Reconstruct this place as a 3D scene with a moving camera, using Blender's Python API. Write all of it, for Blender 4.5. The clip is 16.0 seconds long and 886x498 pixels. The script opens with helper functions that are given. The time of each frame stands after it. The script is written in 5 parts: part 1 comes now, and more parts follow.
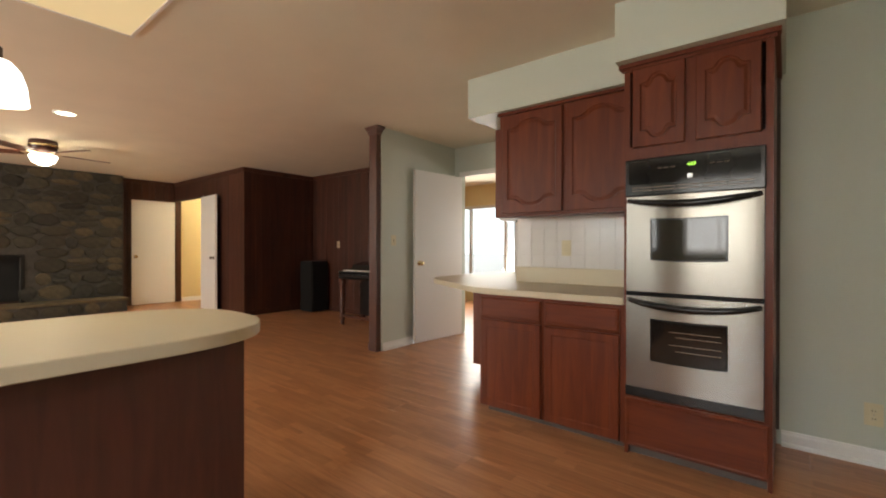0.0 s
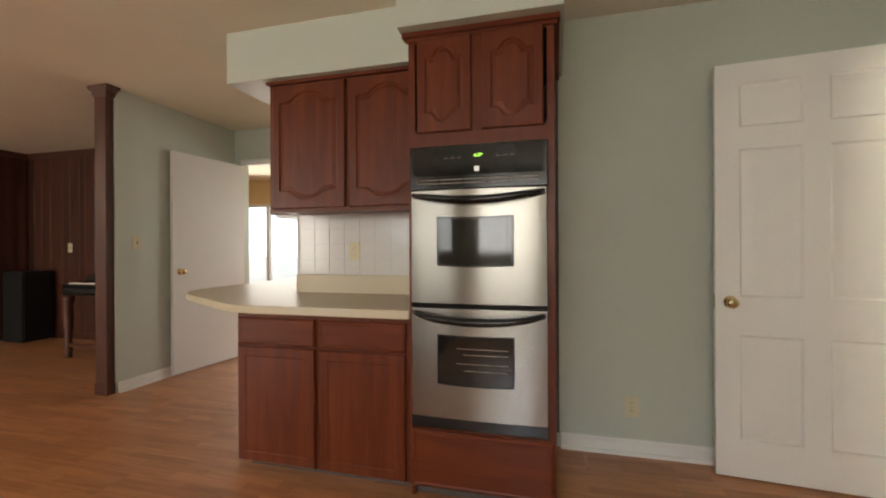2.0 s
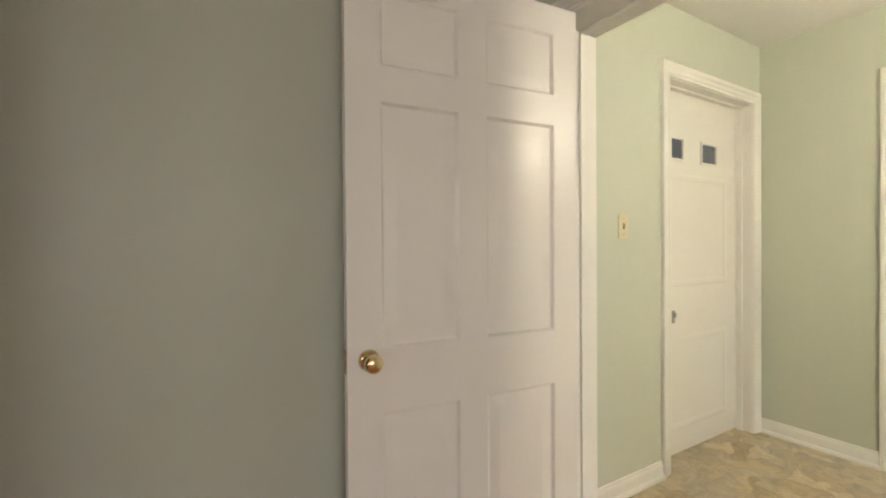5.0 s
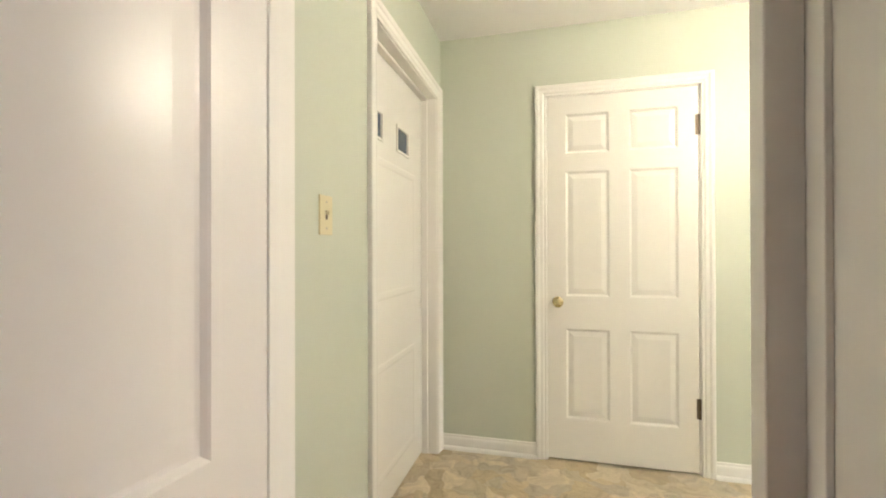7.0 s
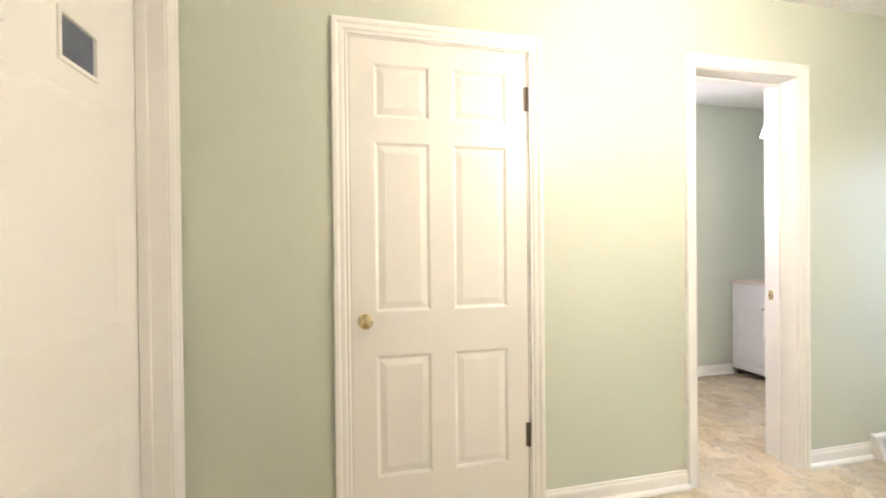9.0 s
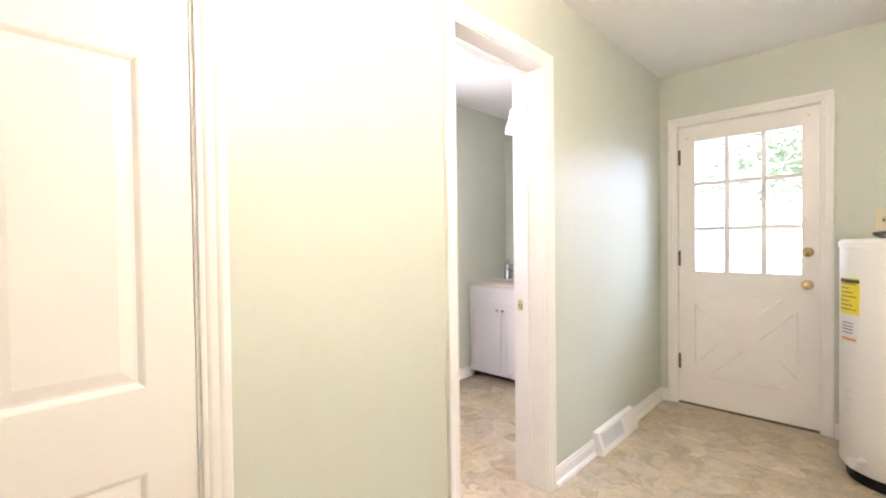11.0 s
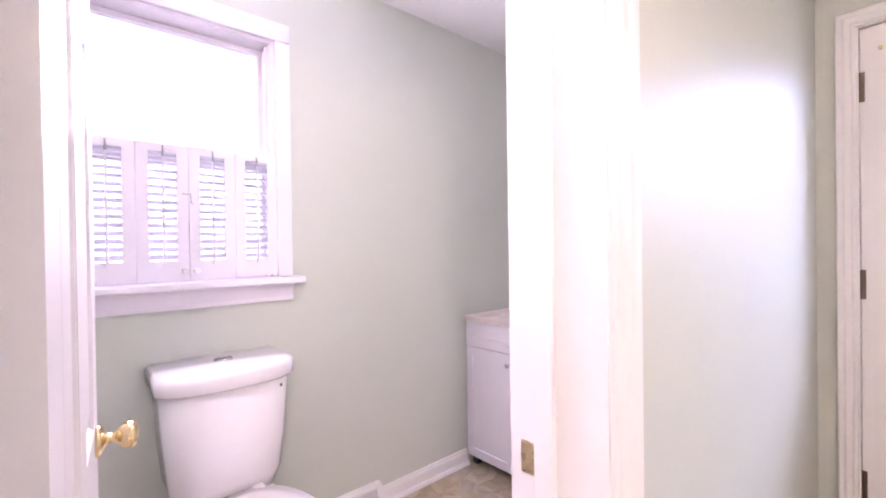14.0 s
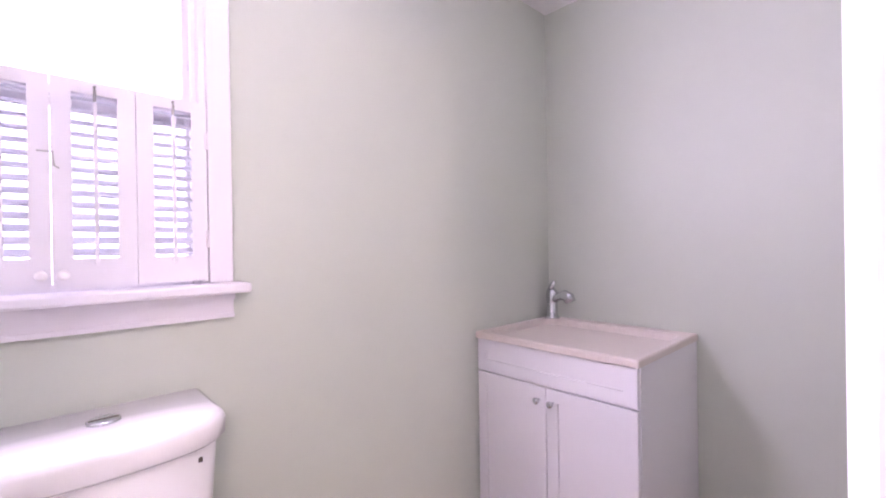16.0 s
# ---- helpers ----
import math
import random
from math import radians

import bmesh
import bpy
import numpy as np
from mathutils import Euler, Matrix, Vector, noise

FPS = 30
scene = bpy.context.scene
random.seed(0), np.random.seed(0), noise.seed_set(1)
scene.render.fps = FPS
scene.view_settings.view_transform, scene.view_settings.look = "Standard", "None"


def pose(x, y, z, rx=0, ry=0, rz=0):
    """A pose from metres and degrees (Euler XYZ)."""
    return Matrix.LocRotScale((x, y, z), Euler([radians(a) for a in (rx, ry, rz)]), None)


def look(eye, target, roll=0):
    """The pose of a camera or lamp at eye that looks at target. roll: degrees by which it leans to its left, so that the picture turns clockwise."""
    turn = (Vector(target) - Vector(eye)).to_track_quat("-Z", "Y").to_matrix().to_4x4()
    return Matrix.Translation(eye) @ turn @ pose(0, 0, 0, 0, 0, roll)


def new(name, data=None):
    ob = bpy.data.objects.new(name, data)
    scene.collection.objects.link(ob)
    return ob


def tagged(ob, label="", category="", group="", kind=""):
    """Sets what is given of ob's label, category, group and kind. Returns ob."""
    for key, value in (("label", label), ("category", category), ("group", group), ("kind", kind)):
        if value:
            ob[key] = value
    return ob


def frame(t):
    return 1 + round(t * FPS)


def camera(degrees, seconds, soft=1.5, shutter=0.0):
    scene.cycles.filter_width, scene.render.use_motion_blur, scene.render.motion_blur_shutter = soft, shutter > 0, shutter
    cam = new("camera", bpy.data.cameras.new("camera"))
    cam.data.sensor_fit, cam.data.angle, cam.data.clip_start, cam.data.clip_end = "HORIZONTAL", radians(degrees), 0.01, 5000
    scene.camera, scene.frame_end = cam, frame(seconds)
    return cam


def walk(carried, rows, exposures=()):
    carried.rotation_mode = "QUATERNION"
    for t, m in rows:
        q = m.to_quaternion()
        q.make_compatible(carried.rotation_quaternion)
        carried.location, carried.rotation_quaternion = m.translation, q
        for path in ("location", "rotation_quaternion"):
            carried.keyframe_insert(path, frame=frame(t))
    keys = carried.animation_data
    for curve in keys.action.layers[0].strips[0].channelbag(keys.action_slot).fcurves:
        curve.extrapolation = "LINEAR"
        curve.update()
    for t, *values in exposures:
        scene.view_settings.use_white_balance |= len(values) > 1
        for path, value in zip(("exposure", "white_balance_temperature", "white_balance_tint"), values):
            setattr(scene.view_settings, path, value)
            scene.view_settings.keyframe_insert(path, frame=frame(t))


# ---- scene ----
cam = camera(91.8, 16.0, soft=2.0)
PATH = [
    (0, (0.744, 1.037, 1.122), (-0.508, 2.597, 1.115), 0.1),
    (0.5, (0.727, 1.146, 1.116), (-0.352, 2.83, 1.112), 0.1),
    (1, (0.693, 1.289, 1.125), (-0.201, 3.078, 1.124), 0.0),
    (1.5, (0.682, 1.453, 1.136), (-0.042, 3.318, 1.136), -0.1),
    (2, (0.703, 1.62, 1.133), (0.189, 3.553, 1.132), -0.3),
    (2.5, (0.745, 1.836, 1.142), (0.443, 3.813, 1.141), -0.3),
    (3, (0.786, 2.064, 1.153), (0.692, 4.062, 1.155), -0.4),
    (3.5, (0.84, 2.297, 1.193), (1.006, 4.29, 1.18), -0.4),
    (4, (0.899, 2.491, 1.204), (1.274, 4.456, 1.196), -0.6),
    (4.5, (1.005, 2.677, 1.2), (1.681, 4.559, 1.181), -0.5),
    (5, (1.075, 2.856, 1.194), (2.104, 4.571, 1.175), -0.4),
    (5.2, (1.107, 2.925, 1.192), (2.283, 4.543, 1.175), -0.6),
    (7.3, (1.826, 3.566, 1.17), (3.795, 3.917, 1.175), -0.2),
    (7.5, (1.899, 3.586, 1.172), (3.88, 3.86, 1.173), -0.3),
    (8, (2.09, 3.594, 1.164), (4.089, 3.676, 1.168), -0.4),
    (8.5, (2.246, 3.588, 1.175), (4.238, 3.414, 1.161), -0.5),
    (9, (2.438, 3.568, 1.183), (4.386, 3.114, 1.169), -0.6),
    (9.5, (2.617, 3.488, 1.192), (4.476, 2.751, 1.168), -0.8),
    (10, (2.814, 3.367, 1.194), (4.537, 2.351, 1.161), -0.7),
    (10.2, (2.888, 3.322, 1.198), (4.536, 2.189, 1.165), -0.7),
    (12.5, (3.478, 2.423, 1.238), (4.702, 0.842, 1.201), -0.7),
    (13, (3.624, 2.18, 1.242), (4.93, 0.665, 1.209), -0.9),
    (13.5, (3.76, 1.956, 1.242), (5.166, 0.533, 1.22), -1.0),
    (14, (3.906, 1.825, 1.237), (5.404, 0.5, 1.223), -0.8),
    (14.5, (4.072, 1.715, 1.238), (5.623, 0.453, 1.228), -0.7),
    (15, (4.201, 1.634, 1.227), (5.757, 0.378, 1.219), -0.8),
    (15.5, (4.311, 1.555, 1.23), (5.855, 0.283, 1.221), -0.9),
    (16, (4.370, 1.501, 1.21), (5.838, 0.14, 1.203), -0.9),
]
walk(cam, [(t, look(eye, target, roll)) for t, eye, target, roll in PATH],
     exposures=[(0, 0.47, 6700, 11), (4, 0.48, 6700, 11), (5.2, 0.60, 6650, 13), (7.3, 0.70, 6400, 16), (8.5, 0.80, 6350, 19), (10, 0.84, 6350, 24), (12.5, 0.93, 6200, 36), (14, 0.90, 6000, 50), (15, 0.84, 6000, 54), (16, 0.76, 5950, 50)])

# ---- world, sun and lamps ----
world = bpy.data.worlds.new("sky")
scene.world = world
world.use_nodes = True
wn = world.node_tree.nodes
sky = wn.new("ShaderNodeTexSky")
sky.sky_type = 'NISHITA'
sky.sun_disc = False
sky.sun_elevation = radians(38)
sky.sun_rotation = radians(230)
world.node_tree.links.new(sky.outputs[0], wn["Background"].inputs[0])
wn["Background"].inputs[1].default_value = 0.15
sky.dust_density = 6.0
sky.ozone_density = 0.3


def lamp(name, kind, energy, color, m, size=0.1, size_y=None, angle=None):
    d = bpy.data.lights.new(name, kind)
    d.energy = energy
    d.color = color
    if kind == 'AREA':
        d.shape = 'RECTANGLE'
        d.size = size
        d.size_y = size_y or size
    elif kind == 'SUN':
        d.angle = angle
    else:
        d.shadow_soft_size = size
    ob = new(name, d)
    ob.matrix_world = m
    return ob


lamp("sun", 'SUN', 5.0, (1.0, 0.95, 0.86), pose(0, 0, 20, 52, 0, 220), angle=radians(0.6))
WARM = (1.0, 0.80, 0.50)
DAY = (0.88, 0.94, 1.0)
lamp("hall_bulb", 'POINT', 43, (1.0, 0.885, 0.675), pose(3.14, 2.26, 2.02), 0.09)
lamp("bath_window_daylight", 'AREA', 25, (0.96, 0.93, 1.0), look((5.60, 1.49, 1.83), (4.4, 1.49, 1.83)), 0.5, 0.44)
lamp("back_door_daylight", 'AREA', 620, (0.66, 0.82, 1.0), look((1.6, -4.6, 4.0), (3.9, -0.3, 1.2)), 4.0, 3.0)
lamp("kitchen_window_daylight", 'AREA', 23, (1.0, 0.96, 0.90), look((0.3, -1.5, 1.6), (0.2, 3, 1.1)), 1.6, 1.1)
lamp("kitchen_window_daylight", 'AREA', 9, (1.0, 0.96, 0.90), look((-1.95, -1.5, 1.6), (-1.6, 3, 1.1)), 1.3, 1.0)
lamp("dining_daylight_and_fill", 'AREA', 50, (1.0, 0.96, 0.86), look((-4.0, 8.35, 1.3), (-2.2, 4, 0.6)), 2.4, 1.4)
# fill lamp at the added eastern window, for the stub wall and door
lamp("dining_daylight_and_fill", 'AREA', 28, (1.0, 0.97, 0.92), look((-0.6, 8.35, 1.3), (-2.4, 5.2, 1.0)), 2.2, 1.4)
# unseen fill lamp that brightens the den, set at an added window
lamp("den_fill_light", 'AREA', 84, (1.0, 0.93, 0.84), look((-5.6, -1.5, 1.4), (-5.2, 3, 1.2)), 3.0, 1.4)
lamp("fan_bulb", 'POINT', 8, WARM, pose(-6.4, 2.08, 2.02), 0.06)
lamp("downlight_bulb", 'SPOT', 24, WARM, pose(-4.75, 2.0, 2.40), 0.05)
# unseen point light added to brighten the corridor; it has no fixture
lamp("corridor_light", 'POINT', 40, (1.0, 0.86, 0.55), pose(-8.3, 5.6, 2.2), 0.08)
lamp("pendant_bulb", 'POINT', 5, WARM, pose(-1.55, 1.25, 1.72), 0.04)
lamp("sconce_bulb", 'POINT', 0.7, (1.0, 0.9, 0.8), pose(4.50, 1.065, 1.87), 0.04)


# ---- materials ----
def shader(name):
    m = bpy.data.materials.new(name)
    m.use_nodes = True
    return m, m.node_tree.nodes, m.node_tree.links, m.node_tree.nodes["Principled BSDF"]


def ramp(nodes, links, src, stops):
    r = nodes.new("ShaderNodeValToRGB")
    el = r.color_ramp.elements
    while len(el) < len(stops):
        el.new(0.5)
    for e, (p, c) in zip(el, stops):
        e.position = p
        e.color = (*c, 1)
    links.new(src, r.inputs[0])
    return r.outputs[0]


def coords(nodes, links, stretch):
    tc = nodes.new("ShaderNodeTexCoord")
    mp = nodes.new("ShaderNodeMapping")
    mp.inputs["Scale"].default_value = stretch
    links.new(tc.outputs["Object"], mp.inputs["Vector"])
    return mp.outputs[0]


def noise_tex(nodes, links, vec, scale, detail=4, rough=0.55, dist=0.0):
    n = nodes.new("ShaderNodeTexNoise")
    n.inputs["Scale"].default_value = scale
    n.inputs["Detail"].default_value = detail
    n.inputs["Roughness"].default_value = rough
    n.inputs["Distortion"].default_value = dist
    links.new(vec, n.inputs["Vector"])
    return n.outputs["Fac"]


def add_bump(nodes, links, bsdf, src, strength, distance=0.002):
    b = nodes.new("ShaderNodeBump")
    b.inputs["Strength"].default_value = strength
    b.inputs["Distance"].default_value = distance
    links.new(src, b.inputs["Height"])
    links.new(b.outputs[0], bsdf.inputs["Normal"])


def scaled(c, k):
    return tuple(min(1.0, v * k) for v in c)


def plain(name, col, rough=0.5, metal=0.0, var=0.06, scale=3.0, bump=0.1, bscale=120.0, stretch=(1, 1, 1), coat=0.0, rvar=0.08):
    m, n, l, b = shader(name)
    v = coords(n, l, stretch)
    big = noise_tex(n, l, v, scale)
    fine = noise_tex(n, l, v, bscale, 2)
    l.new(ramp(n, l, big, [(0.3, scaled(col, 1 - var)), (0.7, scaled(col, 1 + var))]), b.inputs["Base Color"])
    r = n.new("ShaderNodeMapRange")
    r.inputs["To Min"].default_value = max(0.02, rough - rvar)
    r.inputs["To Max"].default_value = min(1.0, rough + rvar)
    l.new(big, r.inputs["Value"])
    l.new(r.outputs[0], b.inputs["Roughness"])
    b.inputs["Metallic"].default_value = metal
    b.inputs["Coat Weight"].default_value = coat
    if bump:
        add_bump(n, l, b, fine, bump)
    return m


def wood(name, dark, light, rough=0.4, stretch=(14, 14, 1.2), coat=0.2, rand=0.0, scale=1.6):
    m, n, l, b = shader(name)
    v = coords(n, l, stretch)
    if rand:
        oi = n.new("ShaderNodeObjectInfo")
        sc = n.new("ShaderNodeVectorMath")
        sc.operation = 'SCALE'
        sc.inputs[0].default_value = (37, 19, 53)
        l.new(oi.outputs["Random"], sc.inputs["Scale"])
        ad = n.new("ShaderNodeVectorMath")
        l.new(v, ad.inputs[0])
        l.new(sc.outputs[0], ad.inputs[1])
        v = ad.outputs[0]
    grain = noise_tex(n, l, v, scale, 6, 0.6, 0.6)
    mid = tuple((a + c) / 2 for a, c in zip(dark, light))
    out = ramp(n, l, grain, [(0.28, dark), (0.5, mid), (0.72, light)])
    if rand:
        mx = n.new("ShaderNodeHueSaturation")
        mr = n.new("ShaderNodeMapRange")
        mr.inputs["To Min"].default_value = 1 - rand
        mr.inputs["To Max"].default_value = 1 + rand
        l.new(oi.outputs["Random"], mr.inputs["Value"])
        l.new(mr.outputs[0], mx.inputs["Value"])
        l.new(out, mx.inputs["Color"])
        out = mx.outputs[0]
    l.new(out, b.inputs["Base Color"])
    b.inputs["Roughness"].default_value = rough
    b.inputs["Coat Weight"].default_value = coat
    b.inputs["Coat Roughness"].default_value = 0.25
    add_bump(n, l, b, grain, 0.12, 0.001)
    return m


def glow(name, col, strength):
    m, n, l, b = shader(name)
    b.inputs["Base Color"].default_value = (*scaled(col, 0.8), 1)
    b.inputs["Emission Color"].default_value = (*col, 1)
    b.inputs["Emission Strength"].default_value = strength
    return m


def clear_glass(name, tint=(1, 1, 1), rough=0.0):
    m, n, l, b = shader(name)
    b.inputs["Base Color"].default_value = (*tint, 1)
    b.inputs["Roughness"].default_value = rough
    b.inputs["Transmission Weight"].default_value = 1.0
    b.inputs["IOR"].default_value = 1.45
    return m


def vinyl_floor():
    m, n, l, b = shader("stone look sheet vinyl")
    v = coords(n, l, (1, 1, 1))
    warp = n.new("ShaderNodeTexNoise")
    warp.inputs["Scale"].default_value = 5
    l.new(v, warp.inputs["Vector"])
    mixv = n.new("ShaderNodeMix")
    mixv.data_type = 'VECTOR'
    mixv.inputs["Factor"].default_value = 0.20
    l.new(v, mixv.inputs["A"])
    l.new(warp.outputs["Color"], mixv.inputs["B"])
    vo = n.new("ShaderNodeTexVoronoi")
    vo.inputs["Scale"].default_value = 10.0
    vo.inputs["Randomness"].default_value = 1.0
    l.new(mixv.outputs["Result"], [s for s in vo.inputs if s.name == "Vector"][0])
    sep = n.new("ShaderNodeSeparateColor")
    l.new(vo.outputs["Color"], sep.inputs[0])
    cell = ramp(n, l, sep.outputs[0], [(0.0, (0.46, 0.375, 0.245)), (0.35, (0.62, 0.515, 0.345)), (0.65, (0.49, 0.43, 0.335)), (1.0, (0.70, 0.605, 0.44))])
    streak = noise_tex(n, l, mixv.outputs["Result"], 16, 7, 0.68, 1.2)
    tone = ramp(n, l, streak, [(0.28, (0.40, 0.38, 0.35)), (0.48, (0.74, 0.73, 0.70)), (0.7, (1.0, 0.99, 0.95))])
    mu = n.new("ShaderNodeMix")
    mu.data_type = 'RGBA'
    mu.blend_type = 'MULTIPLY'
    mu.inputs["Factor"].default_value = 0.75
    cs = [s for s in mu.inputs if s.type == 'RGBA']
    l.new(cell, cs[0])
    l.new(tone, cs[1])
    l.new([s for s in mu.outputs if s.type == 'RGBA'][0], b.inputs["Base Color"])
    b.inputs["Roughness"].default_value = 0.42
    add_bump(n, l, b, streak, 0.25, 0.002)
    return m


def laminate_floor():
    m, n, l, b = shader("honey oak strip laminate")
    tc = n.new("ShaderNodeTexCoord")
    oi = n.new("ShaderNodeObjectInfo")
    sc = n.new("ShaderNodeVectorMath")
    sc.operation = 'SCALE'
    sc.inputs[0].default_value = (41, 23, 7)
    l.new(oi.outputs["Random"], sc.inputs["Scale"])
    ad = n.new("ShaderNodeVectorMath")
    l.new(tc.outputs["Object"], ad.inputs[0])
    l.new(sc.outputs[0], ad.inputs[1])
    br = n.new("ShaderNodeTexBrick")
    br.inputs["Scale"].default_value = 1.0
    br.inputs["Brick Width"].default_value = 0.42
    br.inputs["Row Height"].default_value = 0.065
    br.inputs["Mortar Size"].default_value = 0.0
    br.inputs["Color1"].default_value = (0, 0, 0, 1)
    br.inputs["Color2"].default_value = (1, 1, 1, 1)
    br.offset = 0.37
    l.new(ad.outputs[0], br.inputs["Vector"])
    mp = n.new("ShaderNodeMapping")
    mp.inputs["Scale"].default_value = (2.2, 30, 10)
    l.new(ad.outputs[0], mp.inputs["Vector"])
    g = noise_tex(n, l, mp.outputs[0], 1.5, 6, 0.6, 0.7)
    grain = ramp(n, l, g, [(0.25, (0.39, 0.162, 0.072)), (0.5, (0.53, 0.243, 0.112)), (0.75, (0.62, 0.312, 0.152))])
    tone = ramp(n, l, br.outputs["Color"], [(0.0, (0.72, 0.69, 0.66)), (1.0, (1.0, 1.0, 1.0))])
    mu = n.new("ShaderNodeMix")
    mu.data_type = 'RGBA'
    mu.blend_type = 'MULTIPLY'
    mu.inputs["Factor"].default_value = 1.0
    cs = [s for s in mu.inputs if s.type == 'RGBA']
    l.new(grain, cs[0])
    l.new(tone, cs[1])
    l.new([s for s in mu.outputs if s.type == 'RGBA'][0], b.inputs["Base Color"])
    b.inputs["Roughness"].default_value = 0.30
    add_bump(n, l, b, g, 0.08, 0.0006)
    return m


def brushed_steel():
    m, n, l, b = shader("brushed stainless steel")
    v = coords(n, l, (1.5, 1.5, 420.0))
    g = noise_tex(n, l, v, 3.0, 3, 0.6)
    b.inputs["Metallic"].default_value = 1.0
    l.new(ramp(n, l, g, [(0.3, (0.325, 0.305, 0.268)), (0.7, (0.36, 0.338, 0.30))]), b.inputs["Base Color"])
    b.inputs["Roughness"].default_value = 0.25
    b.inputs["Anisotropic"].default_value = 0.85
    b.inputs["Anisotropic Rotation"].default_value = 0.25
    return m


def stone_mat():
    m, n, l, b = shader("grey brown field stone")
    oi = n.new("ShaderNodeObjectInfo")
    base = ramp(n, l, oi.outputs["Random"], [(0.0, (0.030, 0.028, 0.020)), (0.3, (0.070, 0.060, 0.038)), (0.55, (0.038, 0.038, 0.032)), (0.8, (0.15, 0.115, 0.062)), (1.0, (0.048, 0.046, 0.036))])
    v = coords(n, l, (1, 1, 1))
    g = noise_tex(n, l, v, 14, 8, 0.7)
    tone = ramp(n, l, g, [(0.3, (0.5, 0.5, 0.5)), (0.7, (1.0, 1.0, 0.97))])
    mu = n.new("ShaderNodeMix")
    mu.data_type = 'RGBA'
    mu.blend_type = 'MULTIPLY'
    mu.inputs["Factor"].default_value = 1.0
    cs = [s for s in mu.inputs if s.type == 'RGBA']
    l.new(base, cs[0])
    l.new(tone, cs[1])
    l.new([s for s in mu.outputs if s.type == 'RGBA'][0], b.inputs["Base Color"])
    b.inputs["Roughness"].default_value = 0.85
    add_bump(n, l, b, g, 0.8, 0.01)
    return m


M_SAGE = plain("sage green wall paint", (0.553, 0.590, 0.505), 0.46, var=0.025, scale=1.2, bump=0.10, bscale=260)
# Kitchen ceiling: the warm light on it is put into the yellowed colour.
M_CEIL = plain("ceiling white yellowed for warm light", (0.78, 0.74, 0.61), 0.9, var=0.03, scale=2, bump=0.35, bscale=180)
# Hall ceiling: whiter copy, so that more light bounces down.
M_CEIL_HALL = plain("ceiling white brightened for hall bounce", (0.83, 0.825, 0.81), 0.9, var=0.02, scale=2, bump=0.25, bscale=180)
M_TRIM = plain("white semi gloss trim paint", (0.80, 0.79, 0.76), 0.34, var=0.02, scale=4, bump=0.06, bscale=150)
M_DOOR = plain("white satin door paint", (0.79, 0.775, 0.74), 0.30, var=0.006, scale=2.5, bump=0.06, bscale=160, rvar=0.012)
M_CHERRY = wood("reddish cherry cabinet wood", (0.088, 0.0155, 0.0045), (0.165, 0.034, 0.0085), 0.40, coat=0.05)
M_CHERRY_X = wood("reddish cherry rail wood", (0.088, 0.0155, 0.0045), (0.165, 0.034, 0.0085), 0.40, coat=0.05, stretch=(1.2, 14, 14))
for m in (M_CHERRY, M_CHERRY_X):
    m.node_tree.nodes["Principled BSDF"].inputs["Specular IOR Level"].default_value = 0.32
M_ISLAND = wood("dark cherry veneer", (0.050, 0.014, 0.010), (0.085, 0.025, 0.016), 0.42)
M_PANEL = wood("dark walnut wall panelling", (0.032, 0.0095, 0.0055), (0.085, 0.026, 0.013), 0.42, stretch=(9, 9, 0.7), rand=0.22)
M_POST = wood("stained wood trim", (0.045, 0.013, 0.007), (0.10, 0.032, 0.017), 0.4)
M_LAMINATE = plain("cream laminate worktop", (0.61, 0.54, 0.39), 0.42, var=0.012, scale=9, bump=0.02, bscale=300, rvar=0.015)
M_BOARD = laminate_floor()
M_VINYL = vinyl_floor()
M_STEEL = brushed_steel()
M_BLACK = plain("glossy black enamel", (0.012, 0.012, 0.013), 0.16, var=0.1, bump=0.0)
M_FASCIA = plain("glossy black touch glass", (0.010, 0.010, 0.011), 0.08, var=0.1, bump=0.0, rvar=0.02)
M_FASCIA.node_tree.nodes["Principled BSDF"].inputs["IOR"].default_value = 1.42
M_BLACK_MATT = plain("matt black plastic", (0.012, 0.012, 0.012), 0.5, var=0.1, bump=0.1)
M_BLACK_MATT.node_tree.nodes["Principled BSDF"].inputs["Specular IOR Level"].default_value = 0.2
M_OVENGLASS = plain("dark oven glass", (0.010, 0.009, 0.008), 0.07, var=0.1, bump=0.0, rvar=0.02)
M_OVENGLASS.node_tree.nodes["Principled BSDF"].inputs["IOR"].default_value = 1.6
M_WIRE = plain("chrome oven rack wire", (0.55, 0.54, 0.52), 0.25, 1.0, bump=0)
M_BRASS = plain("polished brass", (0.78, 0.62, 0.34), 0.18, 1.0, var=0.08, scale=20, bump=0.0)
M_OLDBRASS = plain("aged brass knob", (0.62, 0.52, 0.30), 0.28, 1.0, var=0.12, scale=30, bump=0.0)
M_CHROME = plain("polished chrome", (0.66, 0.67, 0.69), 0.08, 1.0, var=0.03, bump=0.0, rvar=0.03)
M_NICKEL = plain("brushed nickel", (0.40, 0.39, 0.37), 0.32, 1.0, var=0.06, bump=0.02)
M_HINGE = plain("dull bronze hinge metal", (0.16, 0.13, 0.10), 0.42, 1.0, var=0.12, bump=0.05)
M_IVORY = plain("ivory plastic", (0.66, 0.60, 0.40), 0.4, var=0.02, bump=0.0)
M_TILE = plain("glossy white ceramic tile", (0.74, 0.73, 0.70), 0.14, var=0.03, scale=8, bump=0.02, bscale=40)
M_GROUT = plain("pale grey grout", (0.73, 0.72, 0.69), 0.9, var=0.1, bump=0.3)
